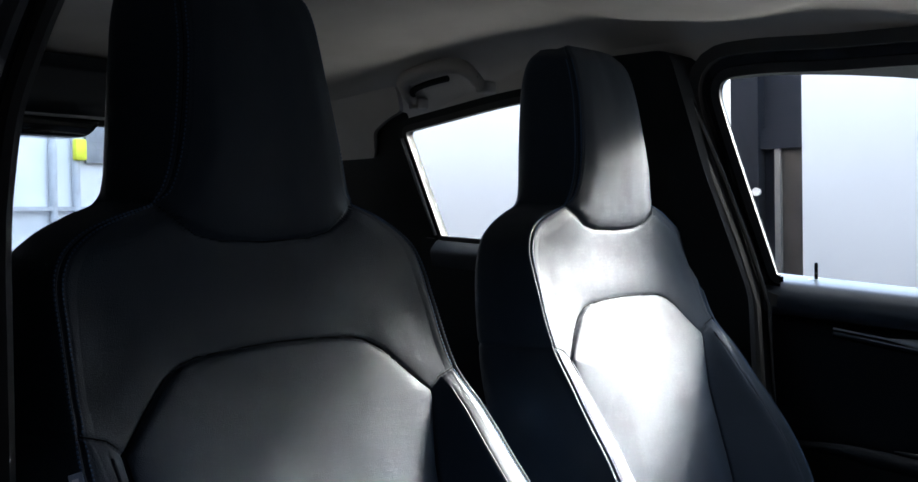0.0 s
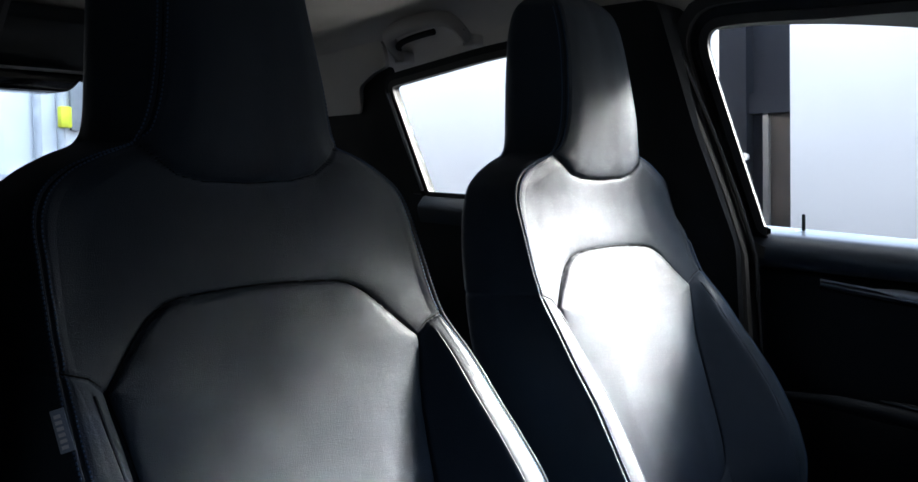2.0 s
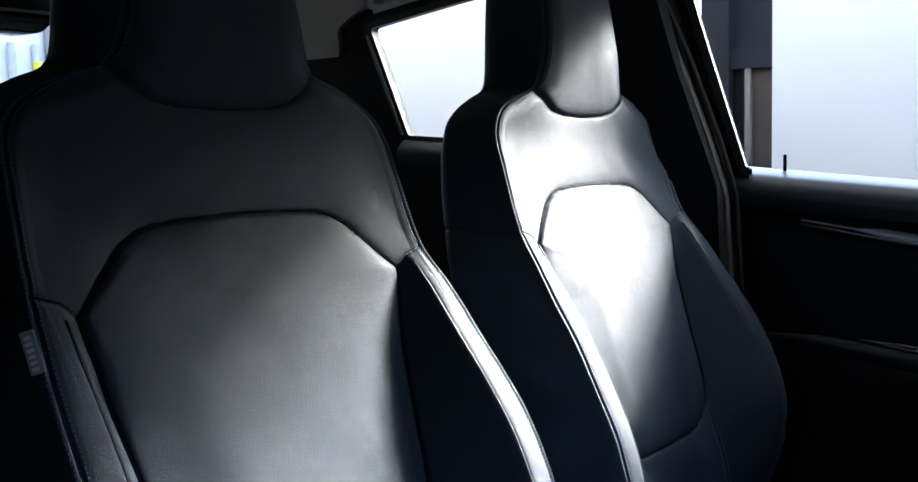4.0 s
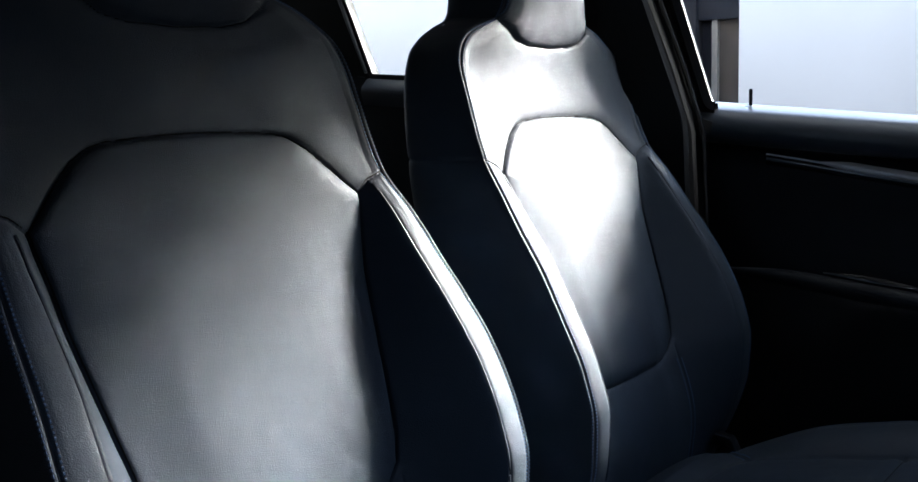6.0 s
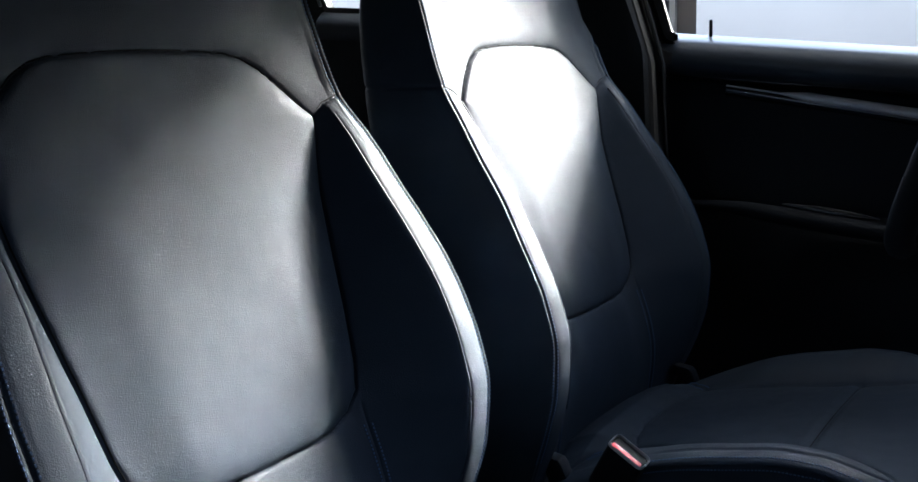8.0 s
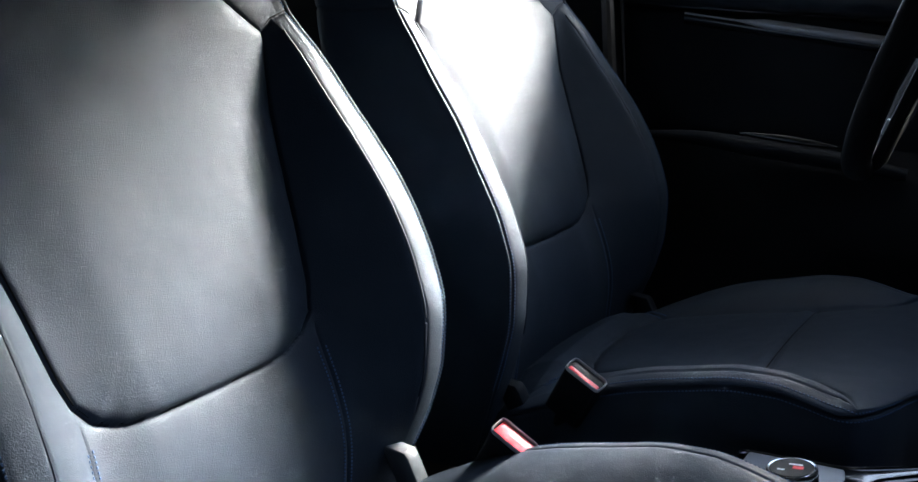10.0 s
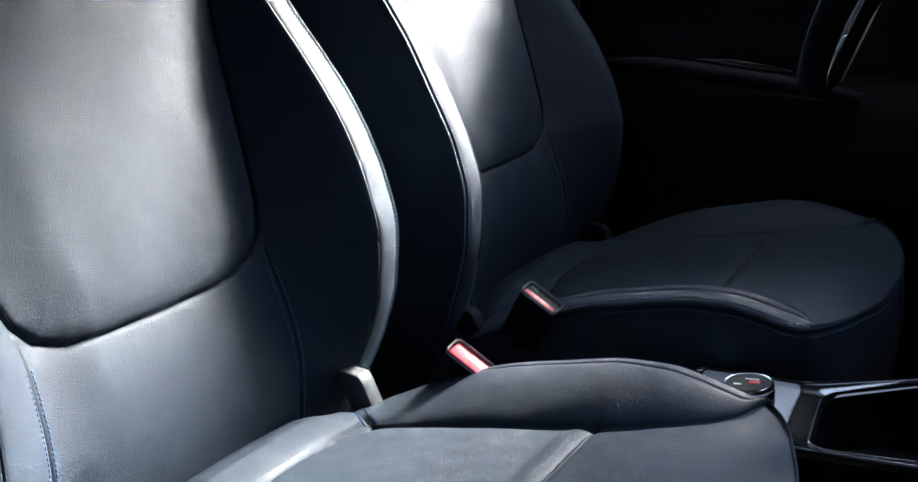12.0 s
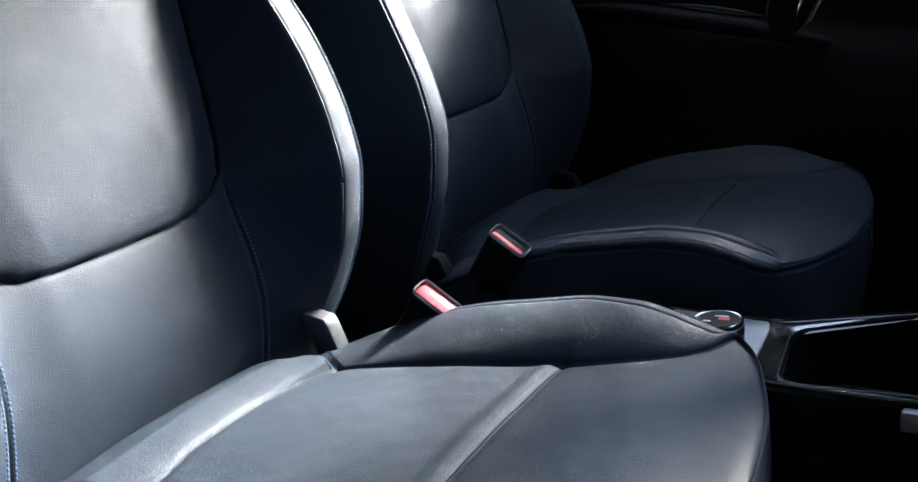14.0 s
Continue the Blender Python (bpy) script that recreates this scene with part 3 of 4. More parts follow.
    names = {1: ("seat_insert", "smooth black leather middle panel"), 2: ("front_insert", ""), 3: ("seat_bolster", ""), 4: ("seat_bolster", ""), 5: ("seat_bolster_edge", ""),
             6: ("seat_bolster_edge", ""), 7: ("rear_roll", "")}
    flip = normals_of(g)[100, mid_c, 2] < 0
    grid_parts(g, ids, names, LEATHER, seat, flip=bool(flip))
    # the skirt that hangs from the stitched edge, down to the seat's frame
    rim_pts = np.concatenate([g[:, 0], g[::-1, -1][1:]])
    tang = np.gradient(rim_pts, axis=0)
    out = np.stack([tang[:, 1], -tang[:, 0], 0 * tang[:, 0]], 1)
    out /= np.maximum(np.linalg.norm(out, axis=1, keepdims=True), 1e-9)
    if out[len(out) // 2, 0] < 0:
        out = -out
    k = 9
    ker = np.ones(k) / k
    out = np.stack([np.convolve(np.pad(out[:, i], k // 2, mode="edge"), ker, "valid") for i in range(3)], 1)
    rings = []
    floor_z = 0.44
    for f in np.r_[0, 0.012, 0.03, 0.06, np.linspace(0.1, 1, 16)]:
        drop = (rim_pts[:, 2] - floor_z) * f
        bulge = 0.004 * math.exp(-f / 0.012) * -1 + 0.010 * math.sin(min(1, f * 2.2) * math.pi / 2) - 0.03 * f**2
        p = rim_pts + out * bulge
        p[:, 2] = rim_pts[:, 2] - drop
        rings.append(p)
    sk = np.stack(rings, 0)
    sk[:, :, 2] += wobble(sk, 20, 0.0004)
    grid_parts(sk, np.ones((sk.shape[0] - 1, sk.shape[1] - 1), int), {1: ("seat_skirt", "")}, LEATHER, seat, flip=bool(normals_of(sk)[8, sk.shape[1] // 2, 0] < 0))
    n_sk = normals_of(sk) * (-1 if normals_of(sk)[8, sk.shape[1] // 2, 0] < 0 else 1)
    rows = range(70, sk.shape[1] - 70)
    for ring, lift in ((2, 0.0),):
        stitches("stitching", [sk[ring, i] + n_sk[ring, i] * lift for i in rows], [n_sk[ring, i] for i in rows], seat)
    gn = normals_of(g) * (-1 if flip else 1)
    # dark tubes put the crease shade into the cushion's seams
    for k in (-2, 2):
        run = [g[i, col[k]] - 0.0002 * gn[i, col[k]] for i in range(len(x)) if 0.29 < x[i] < 0.557]
        part("seam", tube([tuple(p) for p in run[::3]], 0.0007, 5), SEAM, seat, "dark line for shade in the seam")
    row = int(np.argmin(np.abs(x - 0.444)))
    run = [g[row, c] - 0.0002 * gn[row, c] for c in range(col[-1] + 1, col[1], 3)]
    part("seam", tube([tuple(p) for p in run], 0.0007, 5), SEAM, seat, "dark line for shade in the seam")
    inner_col = 4
    top = [g[i, inner_col] for i in range(70, g.shape[0] - 1)] + [g[i, -1 - inner_col] for i in range(g.shape[0] - 2, 70, -1)]
    topn = [gn[i, inner_col] for i in range(70, g.shape[0] - 1)] + [gn[i, -1 - inner_col] for i in range(g.shape[0] - 2, 70, -1)]
    stitches("stitching", top, topn, seat)
    # double thread at the rear corners
    for sgn in (-1, 1):
        for off in (-0.005, 0.005):
            path, ns = [], []
            for f in np.linspace(0, 1, 14):
                cu_, cx_ = 0.134 + 0.045 * f + off * 0.7, 0.226 - 0.050 * f + off * 0.7
                r = int(np.argmin(np.abs(x - cx_)))
                c = int(np.argmin(np.abs(g[r, :, 1] - sgn * cu_)))
                path.append(g[r, c] * np.array([0, 0, 1]) + np.array([cx_, sgn * cu_, 0.0006]))
                ns.append(gn[r, c])
            stitches("stitching", path, ns, seat)


def build_seat():
    seat = thing("front_seat", "black leather car seat with blue double stitching and built-in headrest", "car seat", "front seats")
    build_back(seat)
    build_cushion(seat)
    # frame, runners and the pale metal recliner brackets
    part("seat_base", box(0.10, -0.20, 0.36, 0.56, 0.20, 0.50, 0.012), PLASTIC, seat)
    for sgn in (-1, 1):
        part("seat_runner", box(0.02, sgn * 0.19 - 0.02, 0.31, 0.60, sgn * 0.19 + 0.02, 0.365, 0.004), PLASTIC, seat)
    return seat


seat = build_seat()
seat.matrix_world = pose(0, SEAT_Y, 0)
TAG = material("pale blue woven label", (0.30, 0.36, 0.46), 0.8, grain=0.6, grain_scale=1800)
seat_2 = copy_thing(seat, pose(0, SEAT_Y + SEAT_GAP, 0))


# a woven label sewn into the passenger seat's outer seam
tag_m = Matrix.Translation((0.056, -0.260, 1.029)) @ pose(0, 0, 0, 0, -24, 0) @ pose(0, 0, 0, 0, 0, 50)
tag = part("label_tab", box(-0.0065, -0.0010, -0.0165, 0.0040, 0.0010, 0.0165, 0.0007, m=tag_m), TAG, seat, "pale blue woven side label")
for k in range(6):
    part("lettering", box(-0.0045, -0.0013, -0.0140 + k * 0.0047, 0.0005, -0.0009, -0.0112 + k * 0.0047, m=tag_m), WHITE, tag, "pale bars of woven lettering")

# ---- the car's shell ----
TUMBLE = 0.29                          # the sides lean in above the belt


def lean(bm, mirror=False):
    """Lean a side's upper part in, and mirror it to the passenger's side if asked."""
    for v in bm.verts:
        if v.co.z > 1.10:
            v.co.y -= TUMBLE * (v.co.z - 1.10)
        if mirror:
            v.co.y = 2 * CY - v.co.y
    bmesh.ops.recalc_face_normals(bm, faces=bm.faces)
    return bm


# the front end, out of view, is set for where the sun should fall
FRONT_WIN = round_ring([(0.080, 1.126), (0.031, 1.355), (0.012, 1.457), (0.10, 1.459), (0.22, 1.451), (0.33, 1.449), (0.44, 1.441), (0.54, 1.402), (0.62, 1.315), (0.67, 1.200), (0.695, 1.068)], [0.006, 0.03, 0.055, 0.03, 0.05, 0.05, 0.06, 0.06, 0.06, 0.05, 0.02])
REAR_WIN = round_ring([(-0.600, 1.196), (-0.641, 1.409), (-0.40, 1.440), (-0.235, 1.452), (-0.17, 1.165)], [0.006, 0.012, 0.05, 0.03, 0.02])
BELT = lambda x: 1.1245 - 0.085 * (x - 0.03)   # the window sill's height


def build_front_door():
    door = thing("door_1", "closed black front car door with soft upper panel and silver trim strip", "car door", kind="structure")
    ring_out = offset_ring(FRONT_WIN, 0.040)
    part("window_frame", lean(frame_ring(FRONT_WIN, ring_out, 1.018, 1.031, True)), GLOSS, door, "black window frame")
    part("window_seal", lean(frame_ring(offset_ring(FRONT_WIN, -0.003), offset_ring(FRONT_WIN, 0.012), 1.012, 1.019, True)), RUBBER, door)
    part("outer_seal", lean(frame_ring(offset_ring(FRONT_WIN, 0.030), offset_ring(FRONT_WIN, 0.050), 1.004, 1.020, True)), RUBBER, door)
    part("chrome_line", lean(bar_along(FRONT_WIN[4:16], 1.0225, 0.0010)), GREY_PLASTIC, door, "thin bright glass guide")
    g = part("window_glass", lean(pane(offset_ring(FRONT_WIN, 0.006), 1.0265)), GLASS, door, "clear door glass")
    g.visible_shadow = False
    # unseen panel added to keep the sun off the front cushions
    part("sun_block_panel", lean(prism([(0.715, 1.05), (0.692, 1.20), (0.650, 1.285), (0.70, 1.345), (0.86, 1.24), (1.04, 1.11), (1.04, 1.04)], 1.012, 1.030)), PLASTIC, door, "unseen black triangle added to shade the front cushions")
    part("door_skin", prism([(0.02, 0.30), (1.10, 0.30), (1.10, 1.03), (0.98, BELT(0.98) - 0.012), (0.045, BELT(0.045) - 0.012), (0.0, 1.06)], 1.075, 1.105), BODY, door, "outer door skin")
    # sill: a rounded ledge that catches the light below the glass
    sec = [(1.076, -0.030), (1.076, 0.006), (1.066, 0.0042), (1.056, 0.0015), (1.047, -0.0022), (1.040, -0.0064), (1.035, -0.012), (1.032, -0.020), (1.031, -0.030), (1.033, -0.046), (1.040, -0.057), (1.06, -0.063)]
    sec = [(1.076 - (1.076 - y) * 1.55, z) for y, z in sec]
    bm = bmesh.new()
    xs = [0.022, 0.026, 0.034, 0.05, 0.12, 0.25, 0.45, 0.7, 0.95]
    loops = []
    for x in xs:
        k = min(1.0, (x - 0.018) / 0.018) ** 0.5
        loops.append([bm.verts.new((x, 1.06 + (y - 1.06) * k, BELT(x) - 0.03 + (z + 0.03) * k)) for y, z in sec])
    for a, b in zip(loops[:-1], loops[1:]):
        for i in range(len(sec)):
            j = (i + 1) % len(sec)
            bm.faces.new((a[i], a[j], b[j], b[i]))
    bm.faces.new(loops[0])
    bm.faces.new(loops[-1])
    part("door_sill", bm, SILL, door, "soft blue-grey plastic ledge below the glass")
    # upper and middle panel as a lofted sheet with a hollow under the ledge
    prof = [(1.062, -0.066), (1.054, -0.069), (1.048, -0.076), (1.046, -0.10), (1.044, -0.13), (1.041, -0.17), (1.040, -0.21), (1.041, -0.25), (1.043, -0.275)]
    bm = bmesh.new()
    loops = []
    for x in np.linspace(0.03, 1.0, 24):
        loops.append([bm.verts.new((x, y, BELT(x) + z)) for y, z in prof] + [bm.verts.new((x, 1.074, BELT(x) - 0.275)), bm.verts.new((x, 1.074, BELT(x) - 0.066))])
    for a, b in zip(loops[:-1], loops[1:]):
        for i in range(len(a)):
            bm.faces.new((a[i], a[(i + 1) % len(a)], b[(i + 1) % len(a)], b[i]))
    bm.faces.new(loops[0])
    bm.faces.new(loops[-1])
    part("upper_panel", bm, SOFT_PLASTIC, door, "dark soft plastic door panel")
    # lower panel with a rounded armrest and the map pocket's bulge
    bm = bmesh.new()
    loops = []
    for x in np.linspace(0.03, 1.0, 60):
        dip = math.exp(-((x - 0.30) / 0.16) ** 4)
        top = 0.852 - 0.055 * (x - 0.15)
        low = 0.70 - 0.05 * math.exp(-((x - 0.31) / 0.10) ** 2)
        b = min(1.0, max(0.0, (x - 0.19) / 0.20))
        b = b * b * (3 - 2 * b)
        pr = [(1.044, top + 0.012), (1.0425, top), (1.0415 - 0.006 * b, top - 0.012), (1.041 - 0.020 * b, top - 0.026), (1.040 - 0.030 * b, top - 0.05), (1.038 - 0.036 * b, low + 0.03),
              (1.034 - 0.036 * b, low - 0.015), (1.024 - 0.022 * b - 0.006 * dip, low - 0.05), (1.012 - 0.010 * b, 0.56), (1.014, 0.42), (1.02, 0.32), (1.074, 0.32), (1.074, top)]
        loops.append([bm.verts.new((x, y, z)) for y, z in pr])
    for a, b in zip(loops[:-1], loops[1:]):
        for i in range(len(a)):
            bm.faces.new((a[i], a[(i + 1) % len(a)], b[(i + 1) % len(a)], b[i]))
    bm.faces.new(loops[0])
    bm.faces.new(loops[-1])
    part("lower_panel", bm, PLASTIC, door, "black plastic armrest and map pocket")
    ridge = smooth_path([(0.10, 1.030, 0.842), (0.20, 1.010, 0.842), (0.30, 1.000, 0.832), (0.42, 0.998, 0.818), (0.52, 1.006, 0.800)], 30)
    part("armrest", tube(ridge.tolist(), [0.004 + 0.011 * math.sin(math.pi * (k + 3) / 38) for k in range(30)], 12), SOFT_PLASTIC, door, "rounded armrest above the map pocket")
    part("pull_cup", tube([(x, 1.006 - 0.03 * (x - 0.27), 0.853 - 0.10 * (x - 0.27)) for x in np.linspace(0.27, 0.42, 12)], [0.002 + 0.007 * math.sin(math.pi * k / 11) for k in range(12)], 10), GLOSS, door, "gloss black pull cup on the armrest")
    strip = [(x, 1.035, 1.038 - 0.150 * (x - 0.174)) for x in np.linspace(0.165, 1.0, 20)]
    part("handle_recess", tube([(x, y + 0.004, z - 0.006) for x, y, z in strip], 0.011, 8, flat=0.5), GLOSS, door, "gloss black recess behind the trim")
    part("trim_strip", tube([(x, y, z + 0.001) for x, y, z in strip], [0.0018 + 0.0062 * min(1, max(0, (x - 0.27) / 0.012)) for x, y, z in strip], 8, flat=0.45), SILVER, door, "brushed silver trim strip")
    pin = part("lock_pin", tube([(0.128, 1.062, 1.10), (0.128, 1.062, 1.146), (0.128, 1.062, 1.148)], [0.0032, 0.0032, 0.002], 10), GLOSS, door, "black lock pin")
    part("pin_collar", tube([(0.121, 1.058, 1.112), (0.121, 1.058, 1.1195), (0.121, 1.058, 1.1205)], [0.0085, 0.0075, 0.005], 14), WHITE, door, "pale collar round the lock pin")
    return door


def build_rear_door(mirror):
    name = "door_3" if mirror else "door_2"
    door = thing(name, "closed black rear car door with a tapering window", "car door", kind="structure")
    part("window_frame", lean(frame_ring(REAR_WIN, offset_ring(REAR_WIN, 0.024), 0.984, 1.002), mirror), PLASTIC, door, "black window frame")
    part("window_seal", lean(frame_ring(offset_ring(REAR_WIN, -0.002), offset_ring(REAR_WIN, 0.010), 0.978, 0.986), mirror), RUBBER, door)
    g = part("window_glass", lean(pane(offset_ring(REAR_WIN, 0.006), 0.998), mirror), GLASS, door, "clear door glass")
    g.visible_shadow = False
    bm = prism(round_ring([(-0.70, 0.32), (-0.12, 0.32), (-0.10, 1.150), (-0.17, 1.158), (-0.60, 1.190), (-0.66, 1.195)], 0.012, 4), 0.985, 1.10)
    part("door_panel", lean(bm, mirror), SOFT_PLASTIC, door, "dark soft plastic door panel")
    bm = bmesh.new()
    rows = [[bm.verts.new((x, y, 1.192 - 0.073 * (x + 0.61) + z)) for y, z in ((0.992, 0.0), (0.972, -0.004), (0.950, -0.020), (0.944, -0.030), (0.946, -0.055), (0.992, -0.055))] for x in (-0.61, -0.45, -0.30, -0.16)]
    for a, b in zip(rows[:-1], rows[1:]):
        for i in range(6):
            bm.faces.new((a[i], a[(i + 1) % 6], b[(i + 1) % 6], b[i]))
    bm.faces.new(rows[0])
    bm.faces.new(rows[-1][::-1])
    part("door_sill", lean(bm, mirror), SILL, door, "smooth ledge below the rear glass")
    bm = box(-0.60, 0.955, 0.80, -0.20, 0.99, 0.86, 0.012)
    part("armrest", lean(bm, mirror), PLASTIC, door)
    part("glass_run", lean(tube([(-0.612, 0.976, 1.20), (-0.631, 0.976, 1.30), (-0.648, 0.976, 1.395)], [0.0035, 0.0045, 0.0035], 8), mirror), SILL, door, "grey felt run along the glass edge")
    return door


def build_pillar(mirror):
    p = thing("pillar_2" if mirror else "pillar_1", "black plastic centre pillar between the car's doors", "pillar", kind="structure")
    outline = [(-0.155, 0.32), (0.050, 0.32), (0.060, 0.90), (0.052, 1.10), (0.004, 1.30), (-0.030, 1.50), (-0.215, 1.50), (-0.185, 1.30), (-0.15, 1.10)]
    if mirror:
        edge = [(-0.010, 0.32), (-0.006, 1.10), (-0.004, 1.22), (0.004, 1.27), (0.018, 1.315), (0.043, 1.353), (0.075, 1.391), (0.12, 1.43), (0.20, 1.462), (0.44, 1.470)]
        part("pillar_trim", prism(edge + [(0.44, 1.53), (-0.215, 1.53), (-0.185, 1.30), (-0.16, 1.10), (-0.155, 0.32)], -0.372, -0.302), PLASTIC, p)
        part("door_seal", tube([(x + 0.004, -0.312, z) for x, z in smooth_path(edge, 40)], 0.009, 8), RUBBER, p, "black rubber door seal")
        part("body_flange", tube([(x + 0.022, -0.352, z - 0.006) for x, z in smooth_path(edge, 40)], 0.012, 8), BODY, p, "dark painted edge of the door opening")
        return p
    part("pillar_trim", lean(prism(round_ring(outline, 0.02, 4), 0.955, 1.060, bevel=0.0), mirror), PLASTIC, p)
    rubber = [(0.052, 0.40), (0.060, 0.90), (0.050, 1.08), (0.028, 1.18), (-0.004, 1.30), (-0.035, 1.40), (-0.055, 1.46)]
    part("door_seal", lean(tube([(x, 0.985, z) for x, z in rubber], 0.011, 8), mirror), RUBBER, p, "black rubber door seal")
    if not mirror:
        part("seal_lip", lean(tube([(x + 0.021, 0.995, z) for x, z in rubber[1:]], 0.0045, 8)), GLOSS, p)
        # body flange made pale to stand in for the sun on it
        part("lit_flange", lean(tube([(x - 0.013, 1.012, z) for x, z in ((0.055, 1.085), (0.050, 1.10), (0.028, 1.18), (0.004, 1.27))], [0.002, 0.0068, 0.0055, 0.0015], 8)), PALE_METAL, p, "body flange in the door gap, pale in place of sunlight")
        part("belt_pin", tube([(-0.004, 0.925, 1.094), (0.006, 0.928, 1.091), (0.010, 0.929, 1.090)], [0.0032, 0.0034, 0.002], 10), WHITE, p, "small white belt pin")
        part("belt_cover", lean(box(-0.115, 0.940, 1.06, -0.03, 0.958, 1.22, 0.008)), PLASTIC, p)
    return p


def build_ceiling():
    """Headliner: domed, turned down at the sides, with a console bump; the rear header's panel paints its rear dark."""
    xs = np.linspace(-1.12, 0.44, 90)
    half = 0.635
    vs = np.linspace(-1, 1, 90)
    def height(x, v):
        crown = 1.585 - 0.06 * np.clip((x + 0.05) / 0.5, 0, 1) ** 2 - 0.10 * np.clip((-0.3 - x) / 0.8, 0, 1) ** 1.6
        fall = 0.035 * v**2 + 0.085 * np.clip((abs(v) - 0.80) / 0.20, 0, 1) ** 1.5
        y = CY + v * 0.66
        bump = 0.026 / (1 + math.exp(14 * (math.hypot((x - 0.06) / 0.20, (y - 0.66) / 0.21) - 1)))
        return crown - fall - bump
    g = np.array([[(x, CY + v * (half + 0.03 * math.cos(x)), height(x, v)) for v in vs] for x in xs])
    top = g + np.array([0, 0, 0.03])
    bm = bmesh.new()
    lo = [[bm.verts.new(p) for p in row] for row in g]
    hi = [[bm.verts.new(p) for p in row] for row in top]
    r, c = len(xs), len(vs)
    for i in range(r - 1):
        for j in range(c - 1):
            bm.faces.new((lo[i][j], lo[i][j + 1], lo[i + 1][j + 1], lo[i + 1][j]))
            bm.faces.new((hi[i][j], hi[i + 1][j], hi[i + 1][j + 1], hi[i][j + 1]))
    for i in range(r - 1):
        bm.faces.new((lo[i][0], lo[i + 1][0], hi[i + 1][0], hi[i][0]))
        bm.faces.new((lo[i][-1], hi[i][-1], hi[i + 1][-1], lo[i + 1][-1]))
    for j in range(c - 1):
        bm.faces.new((lo[0][j], hi[0][j], hi[0][j + 1], lo[0][j + 1]))
        bm.faces.new((lo[-1][j], lo[-1][j + 1], hi[-1][j + 1], hi[-1][j]))
    ceil = tagged(part("ceiling", bm, HEADLINER), "pale grey fabric headliner under the car's roof", "headliner", kind="structure")
    # runs ahead of the headliner, out of view, to shade the front cushions
    roof = tagged(part("roof", box(-1.16, CY - 0.67, 1.625, 0.64, CY + 0.67, 1.655, 0.012), BODY), "dark painted outer car roof", "roof", kind="structure")
    return ceil, roof


ceiling, roof = build_ceiling()
door_front = build_front_door()
door_rear = build_rear_door(False)
door_rear_near = build_rear_door(True)
pillar_far = build_pillar(False)
pillar_near = build_pillar(True)

for k, (mirror, nm) in enumerate(((False, "trim_1"), (True, "trim_2"))):
    # roof rail trim above the doors, and the pale trim of the rear pillar
    rail = thing(nm, "grey fabric roof rail and rear pillar trim", "trim", kind="structure")
    bm = prism([(0.962, 1.458), (0.985, 1.468), (1.01, 1.54), (0.99, 1.60), (0.93, 1.60), (0.905, 1.54), (0.94, 1.498)], -1.12, 0.44, "x")
    if mirror:
        for v in bm.verts:
            v.co.y = 2 * CY - v.co.y
        bmesh.ops.recalc_face_normals(bm, faces=bm.faces)
    part("roof_rail", bm, HEADLINER, rail)
    bm = prism(round_ring([(-0.745, 1.362), (-0.735, 1.415), (-0.690, 1.438), (-0.650, 1.450), (-0.650, 1.50), (-1.13, 1.46), (-1.26, 1.362)], 0.01, 3), 0.990, 1.002)
    part("rear_pillar_trim", lean(bm, mirror), HEADLINER, rail)
    bm = prism(round_ring([(-0.606, 0.32), (-0.608, 1.20), (-0.650, 1.405), (-0.650, 1.450), (-0.70, 1.450), (-0.76, 1.39), (-1.26, 1.362), (-1.45, 1.05), (-1.45, 0.32)], 0.008, 3), 1.003, 1.012)
    part("rear_quarter_trim", lean(bm, mirror), PLASTIC, rail)

floor = tagged(part("floor", box(-1.60, CY - 0.77, 0.24, 1.40, CY + 0.77, 0.31), CARPET), "black carpeted car floor", "floor", kind="structure")
rocker = tagged(part("trim_3", box(-0.70, CY - 0.79, 0.22, 1.30, CY - 0.70, 0.40, 0.02), PLASTIC), "black plastic door sill trim", "trim", kind="structure")


